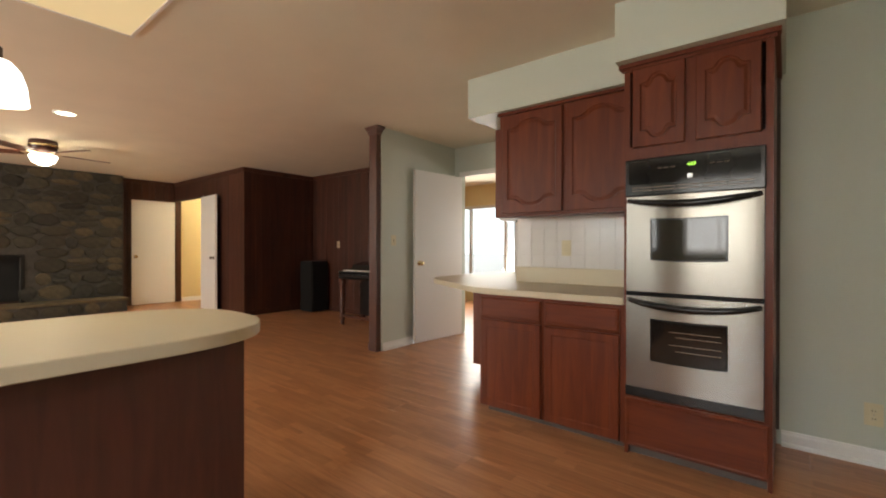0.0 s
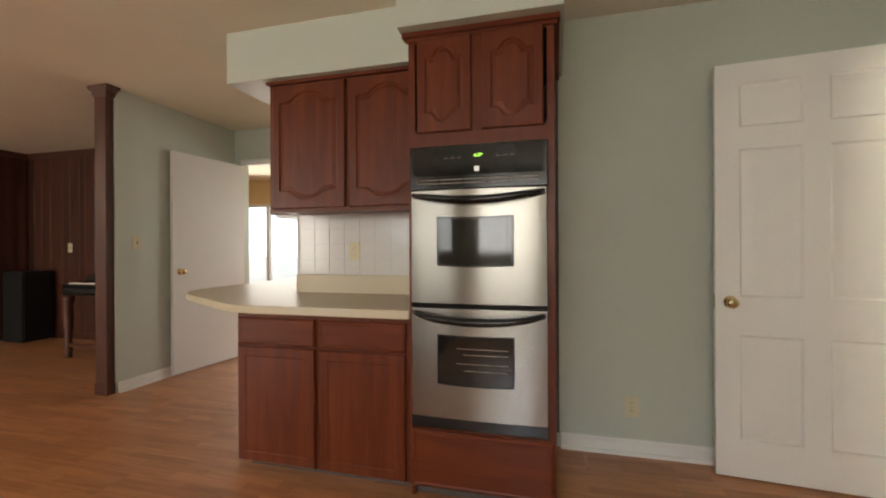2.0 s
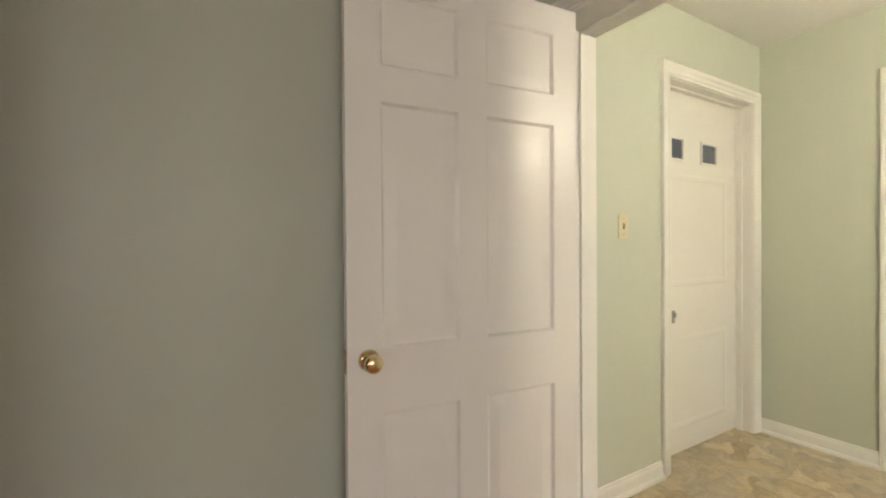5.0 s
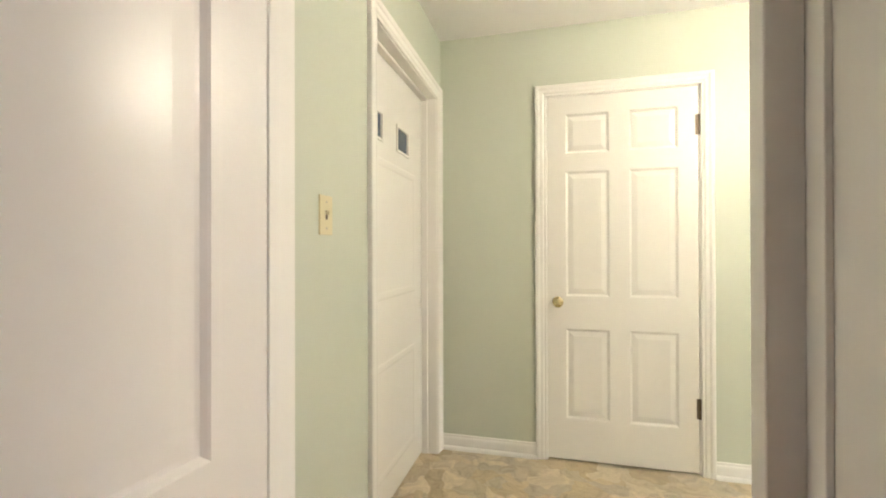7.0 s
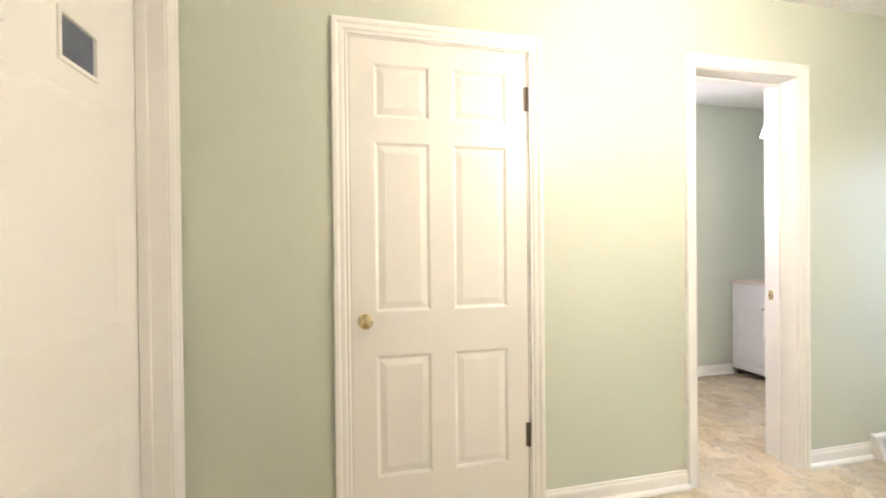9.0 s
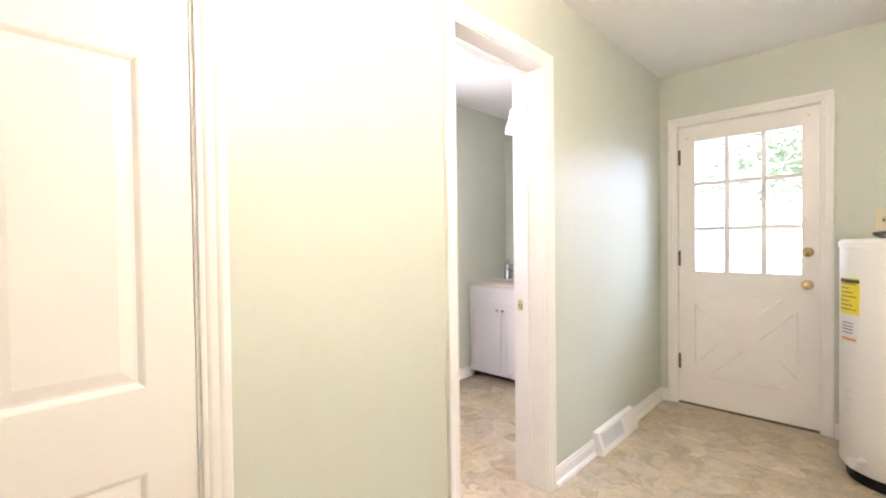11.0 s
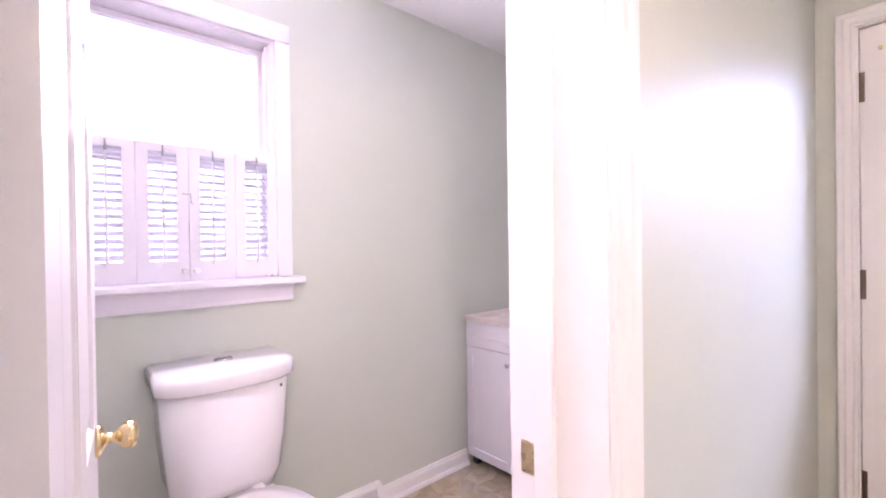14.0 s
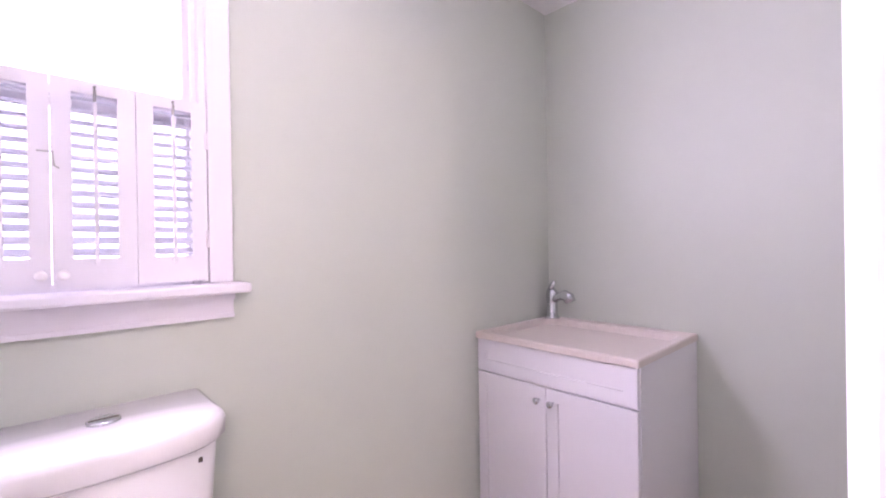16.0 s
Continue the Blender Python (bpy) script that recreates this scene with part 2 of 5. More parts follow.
M_PORCELAIN = plain("white porcelain", (0.82, 0.79, 0.78), 0.10, var=0.015, bump=0.0, coat=0.4)
M_VANITY = plain("white cabinet foil", (0.79, 0.77, 0.79), 0.35, var=0.015, bump=0.02)
M_SINK = plain("cream composite sink top", (0.70, 0.62, 0.56), 0.32, var=0.04, scale=60, bump=0.02)
M_STONE = stone_mat()
M_MORTAR = plain("dark mortar", (0.06, 0.055, 0.048), 0.95, var=0.25, scale=10, bump=0.6, bscale=50)
M_SOOT = plain("sooty firebrick", (0.012, 0.011, 0.010), 0.9, var=0.3, bump=0.3)
M_GLASS = clear_glass("window glass")
M_BLUEGLASS = plain("dusky blue frosted pane", (0.10, 0.12, 0.16), 0.2, var=0.12, scale=12, bump=0.05)
M_GLOBE = glow("lit opal glass", (1.0, 0.90, 0.72), 6.0)
M_PENDANT = glow("lit white pendant glass", (1.0, 0.96, 0.88), 3.0)
M_DOWN = glow("lit downlight lens", (1.0, 0.88, 0.66), 8.0)
M_DIFFUSER = glow("cream light diffuser", (0.95, 0.80, 0.45), 0.32)
M_CLOCK = glow("green clock digits", (0.45, 1.0, 0.10), 1.6)
M_BADGE = plain("pale metal badge", (0.5, 0.5, 0.5), 0.3, 1.0, bump=0)
M_SHUTTER = plain("white shutter paint", (0.80, 0.765, 0.80), 0.36, var=0.015, bump=0.03)
# Translucency is added so the slats look as bright as overexposed paint.
M_LOUVRE = plain("white louvre, translucent for brightness", (0.82, 0.79, 0.82), 0.36, var=0.01, bump=0.02)
soft = M_LOUVRE.node_tree.nodes.new("ShaderNodeMixShader")
light_through = M_LOUVRE.node_tree.nodes.new("ShaderNodeBsdfTranslucent")
light_through.inputs[0].default_value = (0.85, 0.85, 0.90, 1)
soft.inputs[0].default_value = 0.75
M_LOUVRE.node_tree.links.new(M_LOUVRE.node_tree.nodes["Principled BSDF"].outputs[0], soft.inputs[1])
M_LOUVRE.node_tree.links.new(light_through.outputs[0], soft.inputs[2])
M_LOUVRE.node_tree.links.new(soft.outputs[0], M_LOUVRE.node_tree.nodes["Material Output"].inputs[0])
M_HEATER = plain("white enamelled steel", (0.76, 0.75, 0.74), 0.3, var=0.02, bump=0.02)
M_YELLOW = plain("yellow energy label", (0.75, 0.62, 0.03), 0.4, var=0.03, bump=0)
M_LABEL = plain("white paper label", (0.72, 0.72, 0.75), 0.5, var=0.04, bump=0)
M_INK = plain("black print", (0.03, 0.03, 0.03), 0.5, bump=0)
M_ORANGE = plain("orange print", (0.65, 0.25, 0.04), 0.5, bump=0)
M_HOSE = plain("grey metal pipe", (0.22, 0.21, 0.20), 0.4, 0.8, bump=0.05)
M_CREAMWALL = plain("cream yellow wall paint", (0.72, 0.60, 0.33), 0.6, var=0.03, bump=0.1)
# Outdoor glare is put into this pale ground colour.
M_GROUND = plain("ground paled for daylight glare", (0.66, 0.65, 0.61), 0.95, var=0.15, scale=2.5, bump=0.5, bscale=60)
M_LEAF = plain("green hedge leaves", (0.17, 0.25, 0.16), 0.5, var=0.3, scale=9, bump=0.0)
mix = M_LEAF.node_tree.nodes.new("ShaderNodeMixShader")
through_leaf = M_LEAF.node_tree.nodes.new("ShaderNodeBsdfTranslucent")
through_leaf.inputs[0].default_value = (0.42, 0.60, 0.36, 1)
mix.inputs[0].default_value = 0.32
M_LEAF.node_tree.links.new(M_LEAF.node_tree.nodes["Principled BSDF"].outputs[0], mix.inputs[1])
M_LEAF.node_tree.links.new(through_leaf.outputs[0], mix.inputs[2])
M_LEAF.node_tree.links.new(mix.outputs[0], M_LEAF.node_tree.nodes["Material Output"].inputs[0])
# Emission imitates bright haze; the surface is no real source.
M_BACKDROP_GLOW = glow("backdrop glow in place of haze", (0.86, 0.96, 1.0), 0.65)
M_VENT = plain("pale grey register metal", (0.48, 0.48, 0.48), 0.5, var=0.04, bump=0.05)
M_BARK = plain("grey bark", (0.13, 0.10, 0.075), 0.9, var=0.3, scale=12, bump=0.6, bscale=30)
M_KEYS = plain("white piano keys", (0.78, 0.76, 0.70), 0.3, bump=0)
# Shade inside toe kicks, recesses and gaps is put into this dark colour.
M_GREYSHADOW = plain("shadow-dark recess lining", (0.10, 0.08, 0.07), 0.8, bump=0.1)


# ---- mesh helpers ----
def box(bm, x0, y0, z0, x1, y1, z1):
    v = [bm.verts.new(p) for p in ((x0, y0, z0), (x1, y0, z0), (x1, y1, z0), (x0, y1, z0), (x0, y0, z1), (x1, y0, z1), (x1, y1, z1), (x0, y1, z1))]
    for f in ((3, 2, 1, 0), (4, 5, 6, 7), (0, 1, 5, 4), (1, 2, 6, 5), (2, 3, 7, 6), (3, 0, 4, 7)):
        bm.faces.new([v[i] for i in f])


def boxes(*dims, bevel=0.0):
    bm = bmesh.new()
    for d in dims:
        x0, y0, z0, x1, y1, z1 = d
        box(bm, min(x0, x1), min(y0, y1), min(z0, z1), max(x0, x1), max(y0, y1), max(z0, z1))
    if bevel:
        bmesh.ops.bevel(bm, geom=bm.edges[:], offset=bevel, segments=2, affect='EDGES', profile=0.5)
    return bm


def mesh_of(name, bm, material, smooth=False):
    me = bpy.data.meshes.new(name)
    bm.to_mesh(me)
    bm.free()
    me.materials.append(material)
    if smooth:
        me.polygons.foreach_set("use_smooth", [True] * len(me.polygons))
    return me


def part(name, bm, material, parent, label="", smooth=False):
    ob = new(name, mesh_of(name, bm, material, smooth))
    ob.parent = parent
    return tagged(ob, label)


def thing(name, m, label, category, group="", kind=""):
    ob = new(name)
    ob.empty_display_size = 0.1
    ob.matrix_basis = m
    return tagged(ob, label, category, group, kind)


def structure(name, bm, material, label="", category=""):
    return tagged(new(name, mesh_of(name, bm, material)), label, category, kind="structure")


def lathe(profile, seg=32, axis='z'):
    """A turned solid from (radius, height) pairs."""
    bm = bmesh.new()
    rings = []
    for r, h in profile:
        ring = []
        for i in range(seg):
            a = 2 * math.pi * i / seg
            c, s = r * math.cos(a), r * math.sin(a)
            p = {'z': (c, s, h), 'y': (c, h, s), 'x': (h, c, s)}[axis]
            ring.append(bm.verts.new(p))
        rings.append(ring)
    for a, b in zip(rings, rings[1:]):
        for i in range(seg):
            bm.faces.new((a[i], a[(i + 1) % seg], b[(i + 1) % seg], b[i]))
    bm.faces.new(rings[0][::-1])
    bm.faces.new(rings[-1])
    bmesh.ops.recalc_face_normals(bm, faces=bm.faces[:])
    return bm


def prism(points, z0, z1, bevel=0.0):
    """An upright slab over a plan outline."""
    bm = bmesh.new()
    lo = [bm.verts.new((x, y, z0)) for x, y in points]
    hi = [bm.verts.new((x, y, z1)) for x, y in points]
    k = len(points)
    bm.faces.new(lo[::-1])
    bm.faces.new(hi)
    for i in range(k):
        bm.faces.new((lo[i], lo[(i + 1) % k], hi[(i + 1) % k], hi[i]))
    bmesh.ops.recalc_face_normals(bm, faces=bm.faces[:])
    if bevel:
        flat = [e for e in bm.edges if abs(e.verts[0].co.z - e.verts[1].co.z) < 1e-6]
        bmesh.ops.bevel(bm, geom=flat, offset=bevel, segments=3, affect='EDGES', profile=0.5)
    return bm


def tube(path, r, seg=10):
    """A round rod along a list of points."""
    bm = bmesh.new()
    pts = [Vector(p) for p in path]
    rings = []
    for i, p in enumerate(pts):
        d = (pts[min(i + 1, len(pts) - 1)] - pts[max(i - 1, 0)]).normalized()
        up = Vector((0, 0, 1)) if abs(d.z) < 0.9 else Vector((1, 0, 0))
        a = d.cross(up).normalized()
        b = d.cross(a).normalized()
        rr = r[i] if isinstance(r, (list, tuple)) else r
        rings.append([bm.verts.new(p + (a * math.cos(2 * math.pi * k / seg) + b * math.sin(2 * math.pi * k / seg)) * rr) for k in range(seg)])
    for a, b in zip(rings, rings[1:]):
        for k in range(seg):
            bm.faces.new((a[k], a[(k + 1) % seg], b[(k + 1) % seg], b[k]))
    bm.faces.new(rings[0][::-1])
    bm.faces.new(rings[-1])
    bmesh.ops.recalc_face_normals(bm, faces=bm.faces[:])
    return bm


def loft(rings):
    """Skin over closed loops with the same number of points, capped."""
    bm = bmesh.new()
    vs = [[bm.verts.new(p) for p in ring] for ring in rings]
    k = len(vs[0])
    for a, b in zip(vs, vs[1:]):
        for i in range(k):
            bm.faces.new((a[i], a[(i + 1) % k], b[(i + 1) % k], b[i]))
    bm.faces.new(vs[0][::-1])
    bm.faces.new(vs[-1])
    bmesh.ops.recalc_face_normals(bm, faces=bm.faces[:])
    return bm


def outline(x0, z0, x1, z1, inset, top=0.0, bottom=0.0, k=14):
    """A rectangle's outline with a cathedral curve of the given rise at the top and dip at the bottom."""
    x0, z0, x1, z1 = x0 + inset, z0 + inset, x1 - inset, z1 - inset

    def bump(u):
        a = abs(2 * u - 1)
        if a > 0.72:
            return 0.0
        if a < 0.28:
            return 1.0 - 0.14 * (a / 0.28) ** 2
        return 0.43 + 0.43 * math.cos(math.pi * (a - 0.28) / 0.44)
    pts = []
    for i in range(k):
        u = i / k
        pts.append((x0 + u * (x1 - x0), z0 + bottom * (1 - bump(u))))
    zr0, zr1 = z0 + bottom, z1 - top
    for i in range(k):
        pts.append((x1, zr0 + i / k * (zr1 - zr0)))
    for i in range(k):
        u = i / k
        pts.append((x1 - u * (x1 - x0), z1 - top * (1 - bump(u))))
    for i in range(k):
        pts.append((x0, zr1 + i / k * (zr0 - zr1)))
    return pts


def panel_slab(w, h, t, steps, both=False):
    """A slab in the xz plane, front at y=0 facing -y; steps: (inset, depth, top, bottom) rings of the relief."""
    def side(front):
        loops = [[(x, front * d if front < 0 else t - d, z) for x, z in outline(0, 0, w, h, i, tp, bt)] for i, d, tp, bt in steps]
        return loops
    bm = bmesh.new()

    def skin(loops, back):
        vs = [[bm.verts.new(p) for p in lp] for lp in loops]
        k = len(vs[0])
        for a, b in zip(vs, vs[1:]):
            for i in range(k):
                bm.faces.new((a[i], a[(i + 1) % k], b[(i + 1) % k], b[i]))
        bm.faces.new(vs[-1])
        return vs[0]
    front = [[(x, d, z) for x, z in outline(0, 0, w, h, i, tp, bt)] for i, d, tp, bt in steps]
    f = skin(front, False)
    if both:
        back = [[(x, t - d, z) for x, z in outline(0, 0, w, h, i, tp, bt)] for i, d, tp, bt in steps]
        g = skin(back, True)
    else:
        g = [bm.verts.new((x, t, z)) for x, z in outline(0, 0, w, h, 0)]
        bm.faces.new(g)
    k = len(f)
    for i in range(k):
        bm.faces.new((f[i], f[(i + 1) % k], g[(i + 1) % k], g[i]))
    bmesh.ops.recalc_face_normals(bm, faces=bm.faces[:])
    return bm


def writing(name, text, size, material, m, parent, extrude=0.0004):
    c = bpy.data.curves.new(name, 'FONT')
    c.body = text
    c.size = size
    c.extrude = extrude
    c.align_x = 'CENTER'
    c.align_y = 'CENTER'
    c.materials.append(material)
    ob = new(name, c)
    ob.parent = parent
    ob.matrix_basis = m
    return ob


# ---- structure ----
H = 2.425


def wall(name, axis, a0, a1, t0, t1, material, openings=(), z1=H, label=""):
    """A wall along x or y from a0 to a1, between t0 and t1 across; openings: (a, a, z, z)."""
    cuts = []
    cur = a0
    for b0, b1, o0, o1 in sorted(openings):
        cuts.append((cur, b0, 0, z1))
        if o0 > 0:
            cuts.append((b0, b1, 0, o0))
        cuts.append((b0, b1, o1, z1))
        cur = b1
    cuts.append((cur, a1, 0, z1))
    dims = [(p, t0, q, r, t1, s) if axis == 'x' else (t0, p, q, t1, r, s) for p, r, q, s in cuts if r - p > 1e-4]
    return structure(name, boxes(*dims), material, label, "wall")


wall("wall_north", 'x', -0.98, 4.37, 4.16, 4.30, M_SAGE, [(3.207, 4.125, 0, 2.07)], label="sage green painted wall")
wall_hall_east = wall("wall_hall_east", 'y', -0.415, 4.16, 4.20, 4.37, M_SAGE, [(1.245, 1.905, 0, 2.055), (2.755, 3.555, 0, 2.045)], label="sage green painted wall with two doorways")
wall("wall_hall_south", 'x', 2.53, 4.37, -0.565, -0.415, M_SAGE, [(3.265, 4.095, 0, 2.05)], label="sage green wall round the back door")
wall("wall_bath_south", 'x', 4.37, 5.80, -0.60, -0.45, M_SAGE, label="pale sage bathroom wall")
wall("wall_bath_east", 'y', -0.45, 2.60, 5.655, 5.80, M_SAGE, [(1.175, 1.805, 1.10, 2.075)], label="pale sage bathroom wall with window opening")
wall("wall_bath_north", 'x', 4.37, 5.655, 2.50, 2.60, M_SAGE, label="pale sage bathroom wall")
wall("wall_kitchen_east", 'y', -1.75, 4.16, 2.30, 2.53, M_SAGE, [(3.112, 4.068, 0, 2.06)], label="sage green wall with doorway")
wall("wall_kitchen_south", 'x', -9.20, 2.30, -1.75, -1.60, M_SAGE, [(-7.2, -4.0, 0.60, 2.10), (-2.65, -1.25, 1.05, 2.10), (-0.5, 1.1, 1.05, 2.10)], label="sage green wall with kitchen windows and an added den opening")
wall_den_west = wall("wall_den_west", 'y', -1.60, 4.57, -9.20, -9.05, M_PANEL, label="dark panelled den wall")
wall_den_north = wall("wall_den_north", 'x', -9.05, -6.135, 4.47, 4.57, M_PANEL, [(-9.03, -7.66, 0, 2.06)], label="dark panelled den wall with doorway")
wall_den_return = wall("wall_den_return", 'y', 4.57, 5.754, -6.255, -6.155, M_PANEL, label="dark panelled den wall")
wall_den_back = wall("wall_den_back", 'x', -6.255, -2.80, 5.754, 5.85, M_PANEL, label="dark panelled den wall")
wall_wing = wall("wall_wing", 'y', 4.24, 5.67, -2.78, -2.68, M_SAGE, label="sage green stub wall with panelled back")
wall("wall_kitchen_back", 'x', -2.68, 1.10, 5.55, 5.67, M_SAGE, [(-2.60, -1.78, 0, 2.06)], label="sage green wall with doorway to bright room")
wall("wall_pantry", 'y', 4.30, 5.55, 1.0, 1.10, M_SAGE, label="sage green wall")
wall("wall_dining_north", 'x', -6.5, 1.2, 8.5, 8.65, M_CREAMWALL, [(-5.4, -2.8, 0.45, 2.0), (-1.9, 0.7, 0.45, 2.0)], label="cream wall with a large window and an added unseen one")
wall("wall_dining_west", 'y', 5.85, 8.5, -6.5, -6.35, M_CREAMWALL, label="cream dining room wall")
wall("wall_dining_east", 'y', 5.67, 8.5, 1.10, 1.20, M_CREAMWALL, label="cream dining room wall")
wall("wall_corridor_north", 'x', -9.2, -6.5, 6.4, 6.5, M_CREAMWALL, label="cream corridor wall")
wall("wall_corridor_west", 'y', 4.57, 6.4, -9.2, -9.05, M_CREAMWALL, label="cream corridor wall")
wall("wall_corridor_east", 'y', 4.57, 6.4, -6.6, -6.5, M_CREAMWALL, label="cream corridor wall")
wall("wall_closet_back", 'y', 2.60, 4.30, 4.95, 5.05, M_SAGE, label="plain closet wall")
wall("wall_garage", 'x', 3.0, 4.4, 4.45, 4.55, M_SAGE, label="plain wall behind the door")

structure("ceiling", boxes((-9.2, -1.75, H, 2.50, 8.65, H + 0.12)), M_CEIL, "white ceiling with light stipple, warm light put into its colour", "ceiling")
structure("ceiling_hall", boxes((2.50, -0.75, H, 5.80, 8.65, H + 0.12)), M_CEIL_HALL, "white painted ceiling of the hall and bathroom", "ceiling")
structure("floor_hall", boxes((2.36, -0.6, -0.06, 5.80, 4.50, 0.0)), M_VINYL, "tan and grey stone look sheet vinyl floor", "floor")
floor_main = structure("floor_kitchen", boxes((-9.2, -1.75, -0.10, 2.36, 8.65, -0.012)), M_GREYSHADOW, "honey oak strip laminate floor", "floor")
# added glowing ring: covers the dark horizon and whitens the window views
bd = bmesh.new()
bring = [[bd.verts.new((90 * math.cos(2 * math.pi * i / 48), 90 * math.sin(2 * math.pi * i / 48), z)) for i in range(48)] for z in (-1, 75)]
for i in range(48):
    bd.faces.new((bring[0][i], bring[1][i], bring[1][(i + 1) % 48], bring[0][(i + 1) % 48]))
structure("backdrop", bd, M_BACKDROP_GLOW, "glowing backdrop ring standing in for bright distant daylight", "backdrop")
structure("ground", boxes((-300, -300, -0.40, 300, 300, -0.25)), M_GROUND, "ground round the house, paled to read as daylight glare", "ground")

# soffits over the kitchen cabinets
structure("soffit_cabinets", boxes((-1.20, 3.77, 2.125, 0.02, 4.16, H), (-1.20, 4.16, 2.125, -0.98, 5.55, H)), M_SAGE, "sage painted soffit above the cabinets", "soffit")
structure("soffit_oven", boxes((0.02, 3.405, 2.112, 0.735, 4.16, H)), M_SAGE, "sage painted soffit above the oven cabinet", "soffit")


def moulding(profile, place):
    """A strip with one cross-section: place(u, d, end) gives the point of profile point (u, d) at end 0 or 1."""
    bm = bmesh.new()
    ends = [[bm.verts.new(place(u, d, e)) for u, d in profile] for e in (0, 1)]
    k = len(profile)
    for i in range(k):
        bm.faces.new((ends[0][i], ends[1][i], ends[1][(i + 1) % k], ends[0][(i + 1) % k]))
    bm.faces.new(ends[0])
    bm.faces.new(ends[1][::-1])
    bmesh.ops.recalc_face_normals(bm, faces=bm.faces[:])
    return bm


def skirting(name, axis, a0, a1, face, way, h=0.085):
    """A baseboard with a rounded top and a shoe, on a face whose room side lies towards way."""
    prof = [(0, 0), (0, 0.028), (0.008, 0.027), (0.016, 0.022), (0.021, 0.014), (h - 0.026, 0.013), (h - 0.018, 0.0115), (h - 0.012, 0.008), (h - 0.004, 0.0075), (h, 0.005), (h, 0)]

    def place(u, d, e):
        a, q = (a0, a1)[e], face + way * d
        return (a, q, u) if axis == 'x' else (q, a, u)
    return structure(name, moulding(prof, place), M_TRIM, "white painted baseboard with shoe", "baseboard")


skirting("baseboard_1", 'x', 0.72, 2.30, 4.16, -1)
skirting("baseboard_2", 'x', 2.53, 3.148, 4.16, -1)
skirting("baseboard_3", 'y', 3.60, 4.16, 4.20, -1)
skirting("baseboard_4", 'y', 1.95, 2.705, 4.20, -1)
skirting("baseboard_5", 'y', 0.76, 1.195, 4.20, -1)
skirting("baseboard_6", 'y', -0.415, 0.22, 4.20, -1)
skirting("baseboard_7", 'x', 4.14, 4.20, -0.415, 1)
skirting("baseboard_8", 'x', 2.53, 3.215, -0.415, 1)
skirting("baseboard_9", 'y', 0.12, 0.71, 5.655, -1)
skirting("baseboard_10", 'y', 0.97, 2.50, 5.655, -1)
skirting("baseboard_11", 'x', 4.37, 4.94, -0.45, 1)
skirting("baseboard_12", 'y', 4.26, 5.55, -2.68, 1)
skirting("baseboard_13", 'y', -0.415, 3.06, 2.53, 1)
skirting("baseboard_14", 'x', -9.02, -6.7, 6.4, -1)
skirting("baseboard_15", 'y', 4.58, 6.37, -9.05, 1)


def casing(name, axis, a0, a1, ztop, face, way, w=0.062, skip=(), material=None):
    """Mitred door trim round an opening a0..a1 up to ztop: a moulded band with a thicker back edge and an inner bead."""
    root = thing(name, Matrix.Identity(4), "dark stained door casing" if material else "white moulded door casing", "trim", kind="structure")

    prof = [(u * w, d) for u, d in ((0, 0), (0, 0.008), (0.04, 0.0105), (0.12, 0.011), (0.20, 0.0095), (0.27, 0.0125), (0.34, 0.0145), (0.58, 0.0150), (0.66, 0.0185), (0.74, 0.0205), (0.92, 0.0205), (1.0, 0.0175), (1.0, 0))]

    def at(p, d, z):
        return (p, face + way * d, z) if axis == 'x' else (face + way * d, p, z)
    for s, e, o in ((a0, -1, 'lo'), (a1, 1, 'hi')):
        if o not in skip:
            part("side_casing", moulding(prof, lambda u, d, end: at(s + e * u, d, (ztop + u) if end else 0.0)), material or M_TRIM, root)
    lo, hi = (0 if 'lo' in skip else 1), (0 if 'hi' in skip else 1)
    part("head_casing", moulding(prof, lambda u, d, end: at(a1 + hi * u if end else a0 - lo * u, d, ztop + u)), material or M_TRIM, root)
    return root


def jamb(name, axis, a0, a1, ztop, t0, t1, stop):
    """The lining of an opening, with a stop strip at stop across."""
    e = 0.018
    root = thing(name, Matrix.Identity(4), "white painted door lining", "trim", kind="structure")

    def piece(p0, q0, z0, p1, q1, z1):
        return (q0, p0, z0, q1, p1, z1) if axis == 'y' else (p0, q0, z0, p1, q1, z1)
    part("side_lining", boxes(piece(a0 - e, t0, 0, a0, t1, ztop + e)), M_TRIM, root)
    part("side_lining", boxes(piece(a1, t0, 0, a1 + e, t1, ztop + e)), M_TRIM, root)
    part("head_lining", boxes(piece(a0, t0, ztop, a1, t1, ztop + e)), M_TRIM, root)
    part("stop", boxes(piece(a0, stop, 0, a0 + 0.011, stop + 0.035, ztop), bevel=0.002), M_TRIM, root)
    part("stop", boxes(piece(a1 - 0.011, stop, 0, a1, stop + 0.035, ztop), bevel=0.002), M_TRIM, root)
    part("stop", boxes(piece(a0 + 0.011, stop, ztop - 0.011, a1 - 0.011, stop + 0.035, ztop), bevel=0.002), M_TRIM, root)
    return root


# kitchen to hall doorway
jamb("jamb_hall", 'y', 3.13, 4.05, 2.04, 2.30, 2.53, 2.43)
structure("door_stop_hall", boxes((2.497, 3.13, 0, 2.549, 3.187, 2.039), bevel=0.003), M_TRIM, "broad white door stop on the hall lining", "trim")
casing("casing_hall_kitchen_side", 'y', 3.125, 4.055, 2.045, 2.30, -1)
casing("casing_hall_inner", 'y', 3.125, 4.055, 2.045, 2.53, 1)
# door to the garage
jamb("jamb_garage", 'x', 3.227, 4.105, 2.05, 4.16, 4.30, 4.213)
casing("casing_garage", 'x', 3.222, 4.110, 2.054, 4.16, -1, 0.072)
